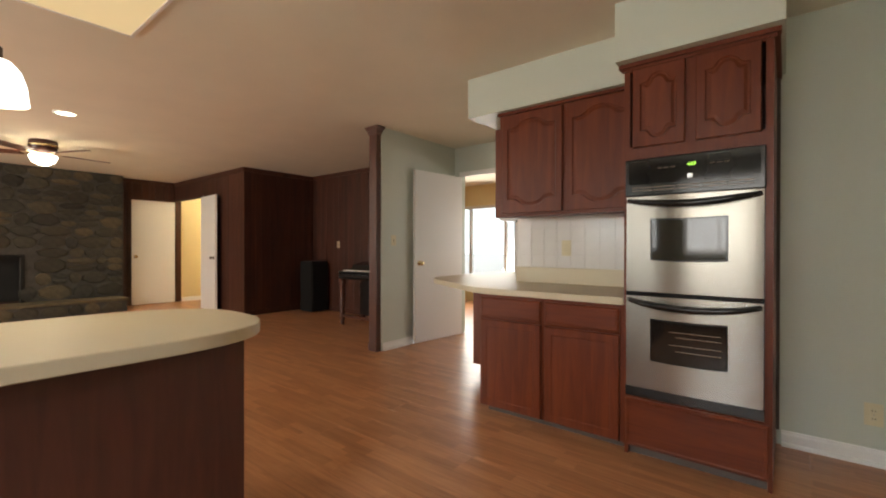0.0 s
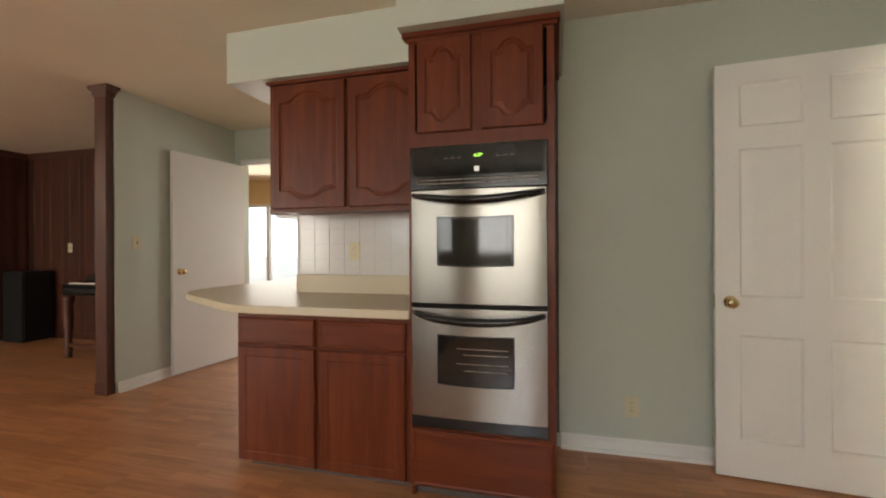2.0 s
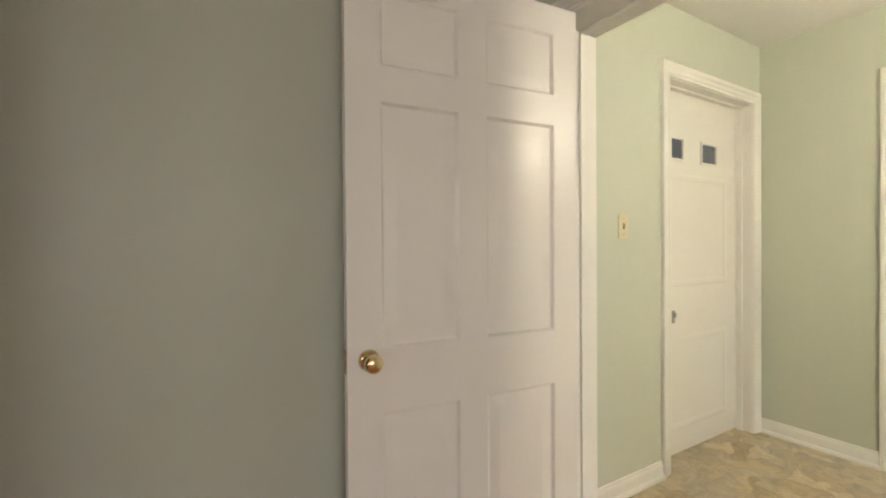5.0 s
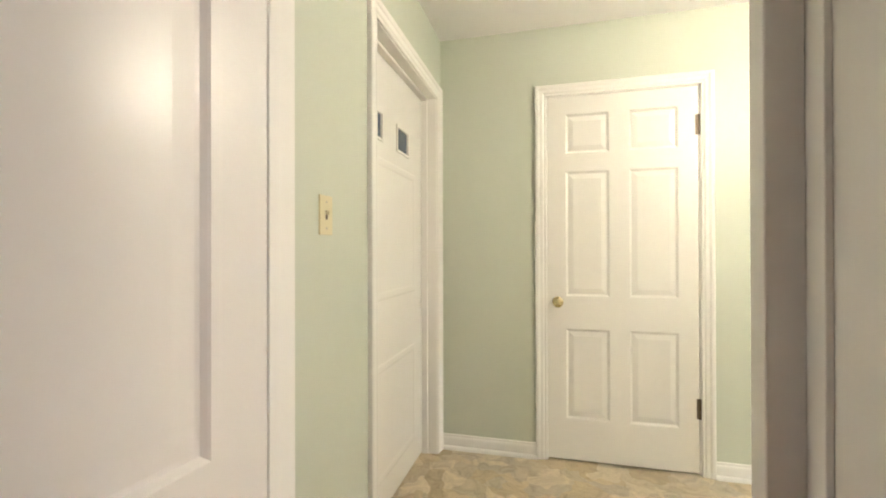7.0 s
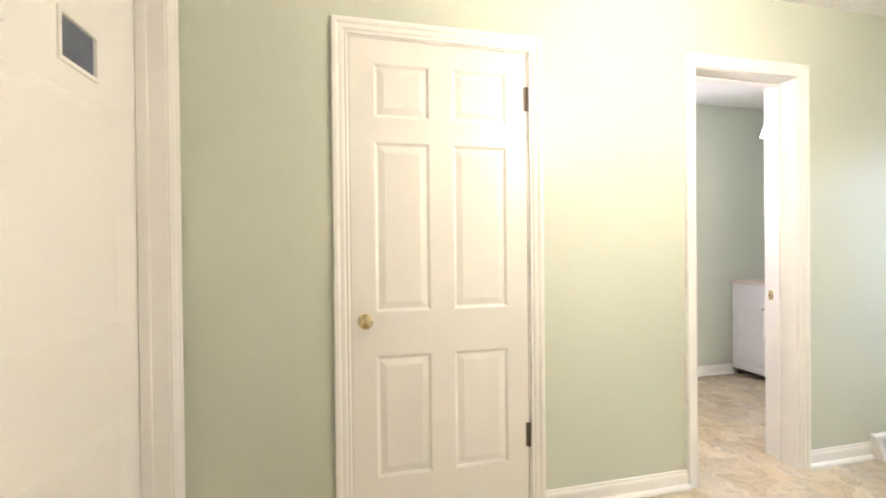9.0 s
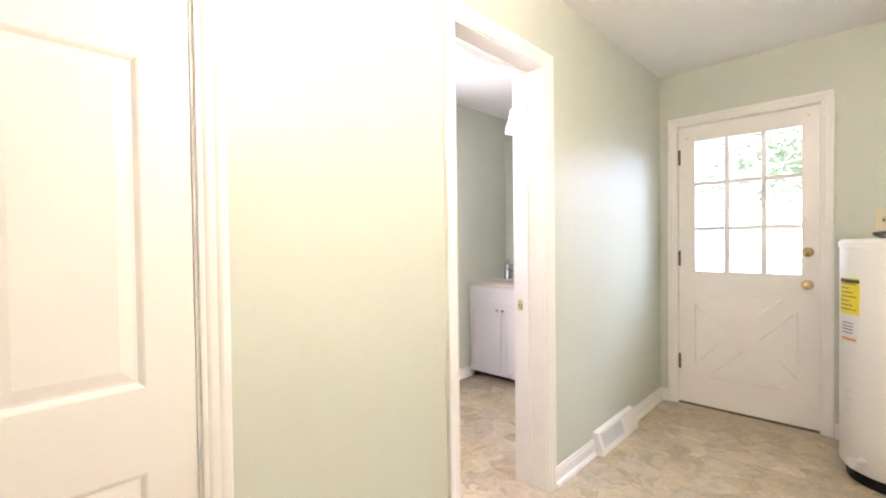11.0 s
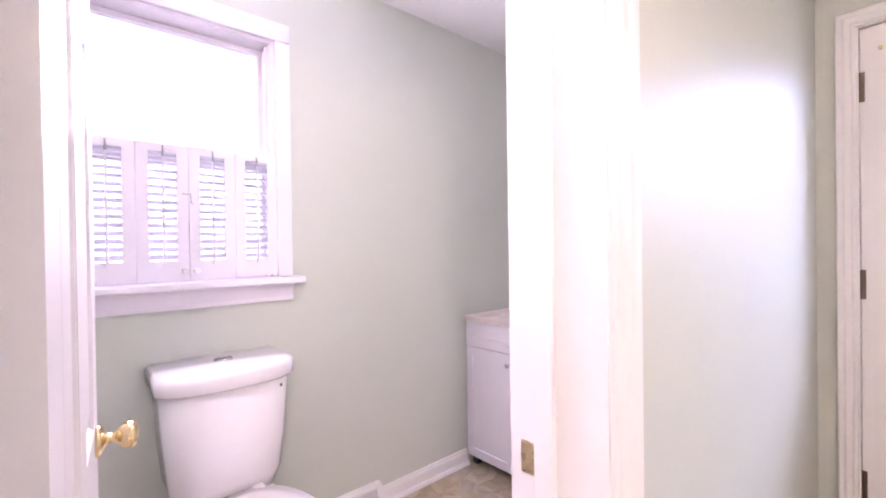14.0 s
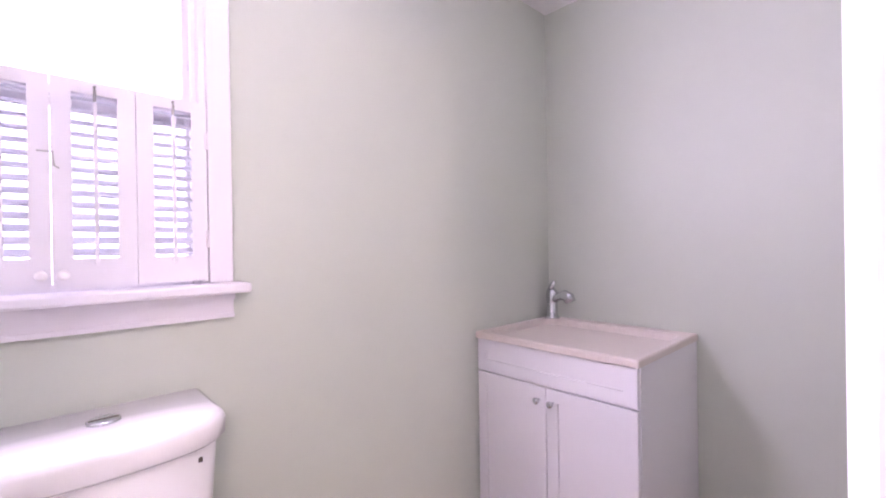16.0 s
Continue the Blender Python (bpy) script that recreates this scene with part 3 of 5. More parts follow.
# closet
jamb("jamb_closet", 'y', 2.772, 3.537, 2.030, 4.20, 4.37, 4.245)
casing("casing_closet", 'y', 2.766, 3.543, 2.034, 4.20, -1)
# bathroom
jamb("jamb_bath", 'y', 1.263, 1.887, 2.037, 4.20, 4.37, 4.285)
casing("casing_bath", 'y', 1.258, 1.892, 2.040, 4.20, -1)
casing("casing_bath_inner", 'y', 1.258, 1.892, 2.040, 4.37, 1)
# back door
jamb("jamb_back_door", 'x', 3.283, 4.077, 2.032, -0.565, -0.415, -0.515)
casing("casing_back_door", 'x', 3.278, 4.082, 2.036, -0.415, 1, 0.058)
# den and dining openings
casing("casing_den", 'x', -9.01, -7.68, 2.04, 4.45, -1, 0.045, skip=('lo',), material=M_PANEL)
casing("casing_dining", 'x', -2.59, -1.79, 2.04, 5.55, -1, 0.06, skip=('lo',))
casing("casing_den_west", 'y', 3.70, 4.449, 2.04, -9.03, 1, 0.03, skip=('hi',), material=M_PANEL)


# ---- doors ----
def turn_knob(parent, x, y, z, way, material, label="round brass door knob"):
    """A door knob on its rose; way: -1 or 1 along y."""
    k = part("knob", lathe([(0.0285, 0.0), (0.031, way * 0.004), (0.024, way * 0.010), (0.010, way * 0.016), (0.010, way * 0.030), (0.020, way * 0.037), (0.0265, way * 0.046), (0.0262, way * 0.056), (0.019, way * 0.064), (0.006, way * 0.066)], 28, 'y'), material, parent, label, True)
    k.location = (x, y, z)
    return k


def six_panel(parent, w, h, t=0.035, cols=(0.095, 0.23, 0.10), rows=((0.225, 0.725), (0.905, 1.60), (1.70, 1.92)), flat=False):
    """Stiles, rails and six raised panels; width along x, faces at y=0 and y=t."""
    s, pw, mid = cols
    x1, x2, x3 = s, s + pw, s + pw + mid
    x4 = w - s
    zs = [0.0] + [z for r in rows for z in r] + [h]
    d = [(0, 0, 0, x1, t, h), (x4, 0, 0, w, t, h)]
    d += [(x1, 0, zs[i], x4, t, zs[i + 1]) for i in (0, 2, 4, 6)]
    d += [(x2, 0, a, x3, t, b) for a, b in rows]
    part("leaf_frame", boxes(*d), M_DOOR, parent)
    relief = [(0, 0.0005, 0, 0), (0.003, 0.003, 0, 0), (0.009, 0.010, 0, 0), (0.016, 0.0105, 0, 0), (0.050, 0.0075, 0, 0)] if flat else [(0, 0.0005, 0, 0), (0.004, 0.002, 0, 0), (0.012, 0.0075, 0, 0), (0.018, 0.0075, 0, 0), (0.042, 0.003, 0, 0)]
    for a, b in rows:
        for p, q in ((x1, x2), (x3, x4)):
            o = part("panel", panel_slab(q - p, b - a, t, relief, True), M_DOOR, parent)
            o.location = (p, 0, a)


def hinge(parent, x, y, z, tall=0.10):
    bm = lathe([(0.0055, -tall / 2), (0.0055, tall / 2)], 12)
    box(bm, -0.016, 0.001, -tall / 2, 0.016, 0.004, tall / 2)
    o = part("hinge", bm, M_HINGE, parent, "dull bronze butt hinge")
    o.location = (x, y, z)


# hall door, standing open against the kitchen wall: hinge side at local x = 0.79
d1 = thing("door_1", pose(1.462, 4.030, 0.008, 0, 0, -5.8), "white six-panel door standing open beside the sage wall", "door", kind="structure")
six_panel(d1, 0.838, 2.024, cols=(0.103, 0.256, 0.100), rows=((0.18, 0.695), (0.882, 1.605), (1.71, 1.925)), flat=True)
turn_knob(d1, 0.062, 0.0, 0.856, -1, M_BRASS)
part("latch_plate", boxes((-0.0015, 0.006, 0.82, 0.0, 0.029, 0.89)), M_BRASS, d1)
for z in (0.22, 1.0, 1.80):
    hinge(d1, 0.841, 0.035, z, 0.09)

# closet door, shut
d2 = thing("door_2", pose(4.203, 3.535, 0.010, 0, 0, -90), "closed white six-panel closet door with aged brass knob", "door", kind="structure")
six_panel(d2, 0.761, 2.018)
turn_knob(d2, 0.052, 0.0, 0.873, -1, M_OLDBRASS)
for z in (0.335, 1.815):
    hinge(d2, 0.763, -0.004, z, 0.105)

# bathroom door, open into the bathroom
d3 = thing("door_3", pose(4.378, 1.836, 0.010, 0, 0, -5.2), "white six-panel bathroom door standing open", "door", kind="structure")
six_panel(d3, 0.615, 2.018, cols=(0.095, 0.165, 0.095))
turn_knob(d3, 0.56, 0.0, 0.872, -1, M_BRASS)
turn_knob(d3, 0.56, 0.035, 0.872, 1, M_BRASS)
sp = tagged(new("strike_plate", mesh_of("strike_plate", boxes((4.315, 1.263, 0.865, 4.352, 1.2655, 0.918), bevel=0.0008), M_OLDBRASS)), "brass strike plate on the white door lining", "hardware")

# garage door with two small panes
d4 = thing("door_4", pose(3.232, 4.250, 0.008), "closed white door with two small square panes", "door", kind="structure")
GW, GH = 0.868, 2.034
gx = [(0.156, 0.268), (0.467, 0.624)]
zb, zt = 1.662, 1.772
dims = [(0, 0, 0, GW, 0.044, zb), (0, 0, zt, GW, 0.044, GH), (0, 0, zb, gx[0][0], 0.044, zt), (gx[0][1], 0, zb, gx[1][0], 0.044, zt), (gx[1][1], 0, zb, GW, 0.044, zt)]
part("leaf", boxes(*dims), M_DOOR, d4)
for a, b in gx:
    part("pane", boxes((a, 0.003, zb, b, 0.009, zt)), M_BLUEGLASS, d4, "dusky blue pane")
    f = 0.012
    part("pane_bead", boxes((a - f, -0.006, zb - f, a, 0.0, zt + f), (b, -0.006, zb - f, b + f, 0.0, zt + f), (a, -0.006, zb - f, b, 0.0, zb), (a, -0.006, zt, b, 0.0, zt + f)), M_DOOR, d4)
for a, b in ((0.13, 0.66), (0.94, 1.58)):
    o = part("panel", panel_slab(GW - 0.24, b - a, 0.004, [(0, 0.002, 0, 0), (0.010, 0.0, 0, 0), (0.030, 0.0, 0, 0), (0.040, 0.0012, 0, 0)]), M_DOOR, d4)
    o.location = (0.12, -0.0021, a)
part("lock_plate", boxes((0.164, -0.004, 0.74, 0.190, 0.0, 0.81), bevel=0.001), M_NICKEL, d4, "small nickel lock plate")
part("lock_turn", boxes((0.170, -0.016, 0.772, 0.184, -0.004, 0.80), bevel=0.002), M_NICKEL, d4)

# back door: nine lights over a cross-buck
d5 = thing("door_5", pose(4.074, -0.430, 0.010, 0, 0, 180), "closed white back door with nine panes over a cross-buck panel", "door", kind="structure")
BW, BH, BT = 0.788, 2.018, 0.044
wx0, wx1, wz0, wz1 = 0.107, 0.701, 0.967, 1.905
px0, px1, pz0, pz1 = 0.095, 0.700, 0.195, 0.830
part("leaf_frame", boxes((0, 0, 0, px0, BT, pz1), (px1, 0, 0, BW, BT, pz1), (px0, 0, 0, px1, BT, pz0), (0, 0, pz1, wx0, BT, BH), (wx1, 0, pz1, BW, BT, BH), (wx0, 0, pz1, wx1, BT, wz0), (wx0, 0, wz1, wx1, BT, BH)), M_DOOR, d5)


def sunk_triangles(x0, z0, x1, z1, triangles, t0, t1):
    """A panel whose face at y = t0 has triangular fields sunk into it, with sloped sides; back at t1."""
    bm = bmesh.new()

    def loop(points, y):
        vs = [bm.verts.new((x, y, z)) for x, z in points]
        return vs, [bm.edges.new((vs[i], vs[(i + 1) % len(vs)])) for i in range(len(vs))]
    rim, edges = loop(((x0, z0), (x1, z0), (x1, z1), (x0, z1)), t0)
    for tri in triangles:
        ring, e = loop(tri, t0)
        edges += e
        cx, cz = sum(p[0] for p in tri) / 3, sum(p[1] for p in tri) / 3
        for k, y in ((0.95, t0 + 0.009), (0.90, t0 + 0.0095)):
            low = [bm.verts.new((cx + (x - cx) * k, y, cz + (z - cz) * k)) for x, z in tri]
            for i in range(3):
                bm.faces.new((ring[i], ring[(i + 1) % 3], low[(i + 1) % 3], low[i]))
            ring = low
        bm.faces.new(ring)
    bmesh.ops.triangle_fill(bm, use_beauty=True, edges=edges)
    back = [bm.verts.new((x, t1, z)) for x, z in ((x0, z0), (x1, z0), (x1, z1), (x0, z1))]
    bm.faces.new(back)
    for i in range(4):
        bm.faces.new((rim[i], rim[(i + 1) % 4], back[(i + 1) % 4], back[i]))
    bmesh.ops.recalc_face_normals(bm, faces=bm.faces[:])
    return bm


BUCK = [((0.180, 0.810), (0.608, 0.810), (0.394, 0.600)), ((0.180, 0.213), (0.608, 0.213), (0.394, 0.430)),
        ((0.105, 0.735), (0.105, 0.290), (0.312, 0.513)), ((0.683, 0.735), (0.683, 0.290), (0.476, 0.513))]
part("cross_buck_panel", sunk_triangles(px0, pz0, px1, pz1, BUCK, 0.0, BT), M_DOOR, d5)
mw = 0.029
cw, ch = (wx1 - wx0 - 2 * mw) / 3, (wz1 - wz0 - 2 * mw) / 3
for i in range(2):
    xm = wx0 + cw + i * (cw + mw)
    part("muntin", boxes((xm, 0.006, wz0, xm + mw, BT - 0.006, wz1), bevel=0.003), M_DOOR, d5)
for j in range(2):
    zm = wz0 + ch + j * (ch + mw)
    for i in range(3):
        xm = wx0 + i * (cw + mw)
        part("muntin", boxes((xm, 0.007, zm, xm + cw, BT - 0.007, zm + mw), bevel=0.003), M_DOOR, d5)
for i in range(3):
    for j in range(3):
        x, z = wx0 + i * (cw + mw), wz0 + j * (ch + mw)
        o = part("pane", boxes((x, 0.020, z, x + cw, 0.024, z + ch)), M_GLASS, d5)
        o.visible_shadow = False
turn_knob(d5, 0.728, 0.0, 0.905, -1, M_BRASS)
part("deadbolt", lathe([(0.030, 0.0), (0.031, -0.006), (0.026, -0.014), (0.010, -0.016), (0.010, -0.024)], 26, 'y'), M_BRASS, d5, "round brass deadbolt", True).location = (0.732, 0, 1.11)
part("deadbolt_turn", boxes((0.712, -0.034, 1.104, 0.752, -0.022, 1.116), bevel=0.003), M_BRASS, d5)
for x, z in ((0.055, 1.93), (0.735, 1.96)):
    part("curtain_hook", lathe([(0.006, 0), (0.004, -0.012), (0.007, -0.016)], 10, 'y'), M_OLDBRASS, d5).location = (x, 0, z)
for z in (0.30, 1.06, 1.80):
    hinge(d5, -0.003, -0.004, z, 0.11)
tagged(new("threshold", mesh_of("threshold", boxes((3.285, -0.47, 0.0, 4.075, -0.415, 0.012), bevel=0.003), M_HINGE)), "worn bronze door sill strip", "threshold", kind="structure")

# flat den doors and the dining door
d6 = thing("door_6", pose(-2.622, 4.715, 0.008, 0, 0, 84.5), "white flush door folded back against the stub wall", "door", kind="structure")
part("leaf", boxes((0, 0, 0, 0.815, 0.035, 2.02), bevel=0.002), M_DOOR, d6)
turn_knob(d6, 0.065, 0.0, 0.93, -1, M_BRASS)
d7 = thing("door_7", pose(-9.005, 3.705, 0.008, 0, 0, 90), "closed white flush door in the panelled wall", "door", kind="structure")
part("leaf", boxes((0, 0, 0, 0.742, 0.03, 2.02), bevel=0.002), M_DOOR, d7)
turn_knob(d7, 0.06, 0.0, 0.93, -1, M_BRASS)
d8 = thing("door_8", pose(-7.645, 4.395, 0.008, 0, 0, -5), "white flush door swung back against the panelling", "door", kind="structure")
part("leaf", boxes((0, 0, 0, 0.74, 0.035, 2.02), bevel=0.002), M_DOOR, d8)
turn_knob(d8, 0.675, 0.0, 0.93, -1, M_HINGE, "dark round door knob")


# ---- bathroom window with shutters ----
w1 = thing("window_1", pose(5.655, 1.49, 0), "white sash window with cafe shutters below", "window", kind="structure")
Y0, Y1 = -0.315, 0.315
part("window_casing", boxes((-0.020, Y0 - 0.056, 1.125, 0, Y0 + 0.004, 2.07), (-0.020, Y1 - 0.004, 1.125, 0, Y1 + 0.056, 2.07), (-0.020, Y0 - 0.056, 2.07, 0, Y1 + 0.056, 2.144), bevel=0.003), M_SHUTTER, w1)
part("window_frame", boxes((0, Y0, 1.10, 0.14, Y0 + 0.018, 2.075), (0, Y1 - 0.018, 1.10, 0.14, Y1, 2.075), (0, Y0 + 0.018, 2.057, 0.14, Y1 - 0.018, 2.075), (0, Y0 + 0.018, 1.10, 0.14, Y1 - 0.018, 1.115)), M_SHUTTER, w1)
part("window_sill", boxes((-0.085, Y0 - 0.083, 1.098, 0.0, Y1 + 0.083, 1.124), bevel=0.006), M_SHUTTER, w1)
part("window_apron", boxes((-0.022, Y0 - 0.056, 1.028, 0, Y1 + 0.056, 1.040), (-0.015, Y0 - 0.056, 1.040, 0, Y1 + 0.056, 1.078), (-0.030, Y0 - 0.056, 1.078, 0, Y1 + 0.056, 1.098)), M_SHUTTER, w1)


def sash(x, z0, z1):
    a, b = Y0 + 0.018, Y1 - 0.018
    r = 0.020
    part("sash", boxes((x, a, z0, x + 0.032, a + r, z1), (x, b - r, z0, x + 0.032, b, z1), (x, a + r, z0, x + 0.032, b - r, z0 + r), (x, a + r, z1 - r, x + 0.032, b - r, z1)), M_SHUTTER, w1)
    o = part("pane", boxes((x + 0.014, a + r, z0 + r, x + 0.018, b - r, z1 - r)), M_GLASS, w1)
    o.visible_shadow = False


sash(0.085, 1.56, 2.055)
sash(0.048, 1.118, 1.60)
part("sash_stop", boxes((0.030, Y0 + 0.018, 1.118, 0.047, Y0 + 0.030, 2.055), (0.030, Y1 - 0.030, 1.118, 0.047, Y1 - 0.018, 2.055)), M_SHUTTER, w1)

SH0, SH1 = 1.132, 1.602
pw = (Y1 - Y0 - 0.012) / 4
for i in range(4):
    y0 = Y0 + 0.006 + i * pw
    sh = thing("window_shutter", pose(5.655 - 0.006, 1.49 + y0, SH0), "white louvred cafe shutter leaf over the lower sash", "shutter", "cafe shutter leaves")
    st, hh = 0.036, SH1 - SH0
    part("shutter_frame", boxes((-0.013, 0.001, 0, 0.009, st, hh), (-0.013, pw - st, 0, 0.009, pw - 0.001, hh), (-0.013, st, 0, 0.009, pw - st, 0.066), (-0.013, st, hh - 0.030, 0.009, pw - st, hh)), M_SHUTTER, sh)
    nsl = 14
    slat = None
    for k in range(nsl):
        z = 0.080 + k * (hh - 0.122) / (nsl - 1)
        if slat is None:
            slat = mesh_of("slat", boxes((-0.015, st, -0.0025, 0.015, pw - st, 0.0025)), M_LOUVRE)
        o = new("slat", slat)
        o.parent = sh
        o.matrix_basis = pose(-0.002, 0, z, 0, -26, 0)
    part("tilt_rod", boxes((-0.026, pw / 2 - 0.004, 0.050, -0.017, pw / 2 + 0.004, hh - 0.050), bevel=0.001), M_SHUTTER, sh)
    part("tilt_rod_clip", tube([(-0.016, pw / 2, hh - 0.045), (-0.022, pw / 2, hh - 0.022), (-0.020, pw / 2, hh - 0.012), (-0.014, pw / 2, hh - 0.012)], 0.003, 8), M_NICKEL, sh)
    if i in (1, 2):
        part("shutter_knob", lathe([(0.005, 0), (0.005, -0.010), (0.011, -0.014), (0.011, -0.020), (0.005, -0.023)], 18, 'x'), M_PORCELAIN, sh, "small white knob", True).location = (-0.013, pw - 0.018 if i == 1 else 0.018, 0.030)
    if i in (0, 3):
        for z in (0.11, 0.37):
            part("shutter_hinge", lathe([(0.004, -0.022), (0.004, 0.022)], 10), M_SHUTTER, sh, "small white butt hinge").location = (-0.016, 0.002 if i == 0 else pw - 0.002, z)
    if i == 1:
        part("hook_latch", tube([(-0.015, pw + 0.022, 0.30), (-0.019, pw - 0.004, 0.30), (-0.019, pw - 0.006, 0.27), (-0.016, pw - 0.014, 0.265)], 0.0020, 8), M_NICKEL, sh, "small hook latch")

# kitchen and dining windows
w2 = thing("window_2", pose(0.3, -1.60, 0), "white kitchen window over the sink wall", "window", kind="structure")
part("window_frame", boxes((-0.8, -0.1, 1.05, -0.75, 0.0, 2.10), (0.75, -0.1, 1.05, 0.8, 0.0, 2.10), (-0.75, -0.1, 1.05, 0.75, 0.0, 1.10), (-0.75, -0.1, 2.05, 0.75, 0.0, 2.10), (-0.03, -0.09, 1.10, 0.03, -0.02, 2.05)), M_TRIM, w2)
for a, b in ((-0.75, -0.03), (0.03, 0.75)):
    o = part("pane", boxes((a, -0.06, 1.10, b, -0.055, 2.05)), M_GLASS, w2)
    o.visible_shadow = False
w5 = thing("window_5", pose(-1.95, -1.60, 0), "white two-light kitchen window", "window", kind="structure")
part("window_frame", boxes((-0.7, -0.1, 1.05, -0.65, 0.0, 2.10), (0.65, -0.1, 1.05, 0.7, 0.0, 2.10), (-0.65, -0.1, 1.05, 0.65, 0.0, 1.10), (-0.65, -0.1, 2.05, 0.65, 0.0, 2.10), (-0.03, -0.09, 1.10, 0.03, -0.02, 2.05)), M_TRIM, w5)
for a, b in ((-0.65, -0.03), (0.03, 0.65)):
    o = part("pane", boxes((a, -0.06, 1.10, b, -0.055, 2.05)), M_GLASS, w5)
    o.visible_shadow = False
# den window added out of view as an opening for the den fill
w4 = thing("window_4_added", pose(-5.6, -1.60, 0), "wide white den window out of view, added to light the den", "window", kind="structure")
part("window_frame", boxes((-1.6, -0.1, 0.60, -1.54, 0.0, 2.10), (1.54, -0.1, 0.60, 1.6, 0.0, 2.10), (-1.54, -0.1, 0.60, 1.54, 0.0, 0.66), (-1.54, -0.1, 2.04, 1.54, 0.0, 2.10)), M_TRIM, w4)
for xm in (-0.55, 0.49):
    part("mullion", boxes((xm, -0.09, 0.66, xm + 0.06, -0.02, 2.04)), M_TRIM, w4)
for a, b in ((-1.54, -0.55), (-0.49, 0.49), (0.55, 1.54)):
    o = part("pane", boxes((a, -0.06, 0.66, b, -0.055, 2.04)), M_GLASS, w4)
    o.visible_shadow = False
# the second, eastern window is out of view and only lets fill light in
for wn_name, wx in (("window_3", -4.1), ("window_6_added", -0.6)):
    w3 = thing(wn_name, pose(wx, 8.5, 0), "large bright dining room window with white frame, the eastern one added for fill", "window", kind="structure")
    part("window_frame", boxes((-1.3, 0.02, 0.45, -1.24, 0.12, 2.0), (1.24, 0.02, 0.45, 1.3, 0.12, 2.0), (-1.24, 0.02, 0.45, 1.24, 0.12, 0.51), (-1.24, 0.02, 1.94, 1.24, 0.12, 2.0)), M_TRIM, w3)
    for xm in (-0.45, 0.40):
        part("mullion", boxes((xm, 0.03, 0.51, xm + 0.06, 0.11, 1.94)), M_TRIM, w3)
    for a, b in ((-1.24, -0.45), (-0.39, 0.40), (0.46, 1.24)):
        o = part("pane", boxes((a, 0.06, 0.51, b, 0.065, 1.94)), M_GLASS, w3)
        o.visible_shadow = False


# ---- kitchen ----

def cab_door(parent, x, z, w, h, y, arch=0.0, dip=0.0, deep=1.0):
    k = min(1.0, w / 0.30)
    ins = 0.046 * k
    steps = [(0, 0.004, 0, 0), (0.005, 0, 0, 0), (ins, 0.0, arch, dip), (ins + 0.005, 0.007 * deep, arch, dip), (ins + 0.012, 0.007 * deep, arch, dip), (ins + 0.030 * k, 0.001 + 0.002 * (1 - deep), arch, dip)]
    o = part("cabinet_door", panel_slab(w, h, 0.019, steps), M_CHERRY, parent)
    o.location = (x, y - 0.019, z)
    return o


def drawer_front(parent, x, z, w, h, y):
    o = part("drawer_front", panel_slab(w, h, 0.019, [(0, 0.006, 0, 0), (0.008, 0, 0, 0), (0.016, 0.0, 0, 0), (0.020, 0.002, 0, 0)]), M_CHERRY_X, parent)
    o.location = (x, y - 0.019, z)
    return o


# tall oven cabinet
X0, X1, YF, YB = 0.048, 0.695, 3.482, 4.16
oc = thing("oven_cabinet", pose(X0, YF, 0), "tall reddish cherry oven cabinet with two arched doors on top", "cabinet")
W, D = X1 - X0, YB - YF
part("side_panel", boxes((0, 0.02, 0.0, 0.018, D, 2.09)), M_CHERRY, oc)
part("side_panel", boxes((W - 0.018, 0.02, 0.0, W, D, 2.09)), M_CHERRY, oc)
part("face_frame", boxes((0, 0, 0.055, 0.030, 0.02, 2.09), (W - 0.030, 0, 0.055, W, 0.02, 2.09), (0.030, 0, 1.595, W - 0.030, 0.02, 1.665), (0.030, 0, 2.065, W - 0.030, 0.02, 2.09), (0.030, 0, 0.055, W - 0.030, 0.02, 0.075), (0.030, 0, 0.30, W - 0.030, 0.02, 0.325), (0.285, 0, 1.665, 0.345, 0.02, 2.065)), M_CHERRY, oc)
part("back", boxes((0.018, D - 0.012, 0.05, W - 0.018, D - 0.002, 2.09), (0.018, 0.02, 1.63, W - 0.018, D - 0.012, 1.645), (0.018, 0.02, 2.07, W - 0.018, D - 0.012, 2.085)), M_GREYSHADOW, oc)
part("crown", boxes((-0.022, -0.026, 2.088, W + 0.026, 0.02, 2.110), (W, 0.02, 2.088, W + 0.022, D, 2.110), (-0.010, -0.012, 2.072, W + 0.012, 0.0, 2.088)), M_CHERRY_X, oc)
# kick board coloured dark for the shade under the cabinet
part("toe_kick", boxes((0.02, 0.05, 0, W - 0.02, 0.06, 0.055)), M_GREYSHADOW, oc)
cab_door(oc, 0.046, 1.655, 0.248, 0.418, 0.0, 0.045, 0.045)
cab_door(oc, 0.340, 1.655, 0.262, 0.418, 0.0, 0.045, 0.045)
drawer_front(oc, 0.012, 0.062, W - 0.024, 0.255, 0.0)
# dark strip takes the place of the shaded gap behind the side panel
part("gap_shade_strip", boxes((W, D - 0.028, 0.09, W + 0.016, D, 2.088)), M_GREYSHADOW, oc, "dark strip standing in for the shaded gap at the wall")

# double wall oven
ov = thing("double_oven", pose(0.060, 3.480, 0), "stainless steel double wall oven with black control panel", "oven")
OW = 0.608
part("carcass", boxes((0.03, 0.004, 0.34, OW - 0.03, 0.55, 1.585)), M_BLACK_MATT, ov)


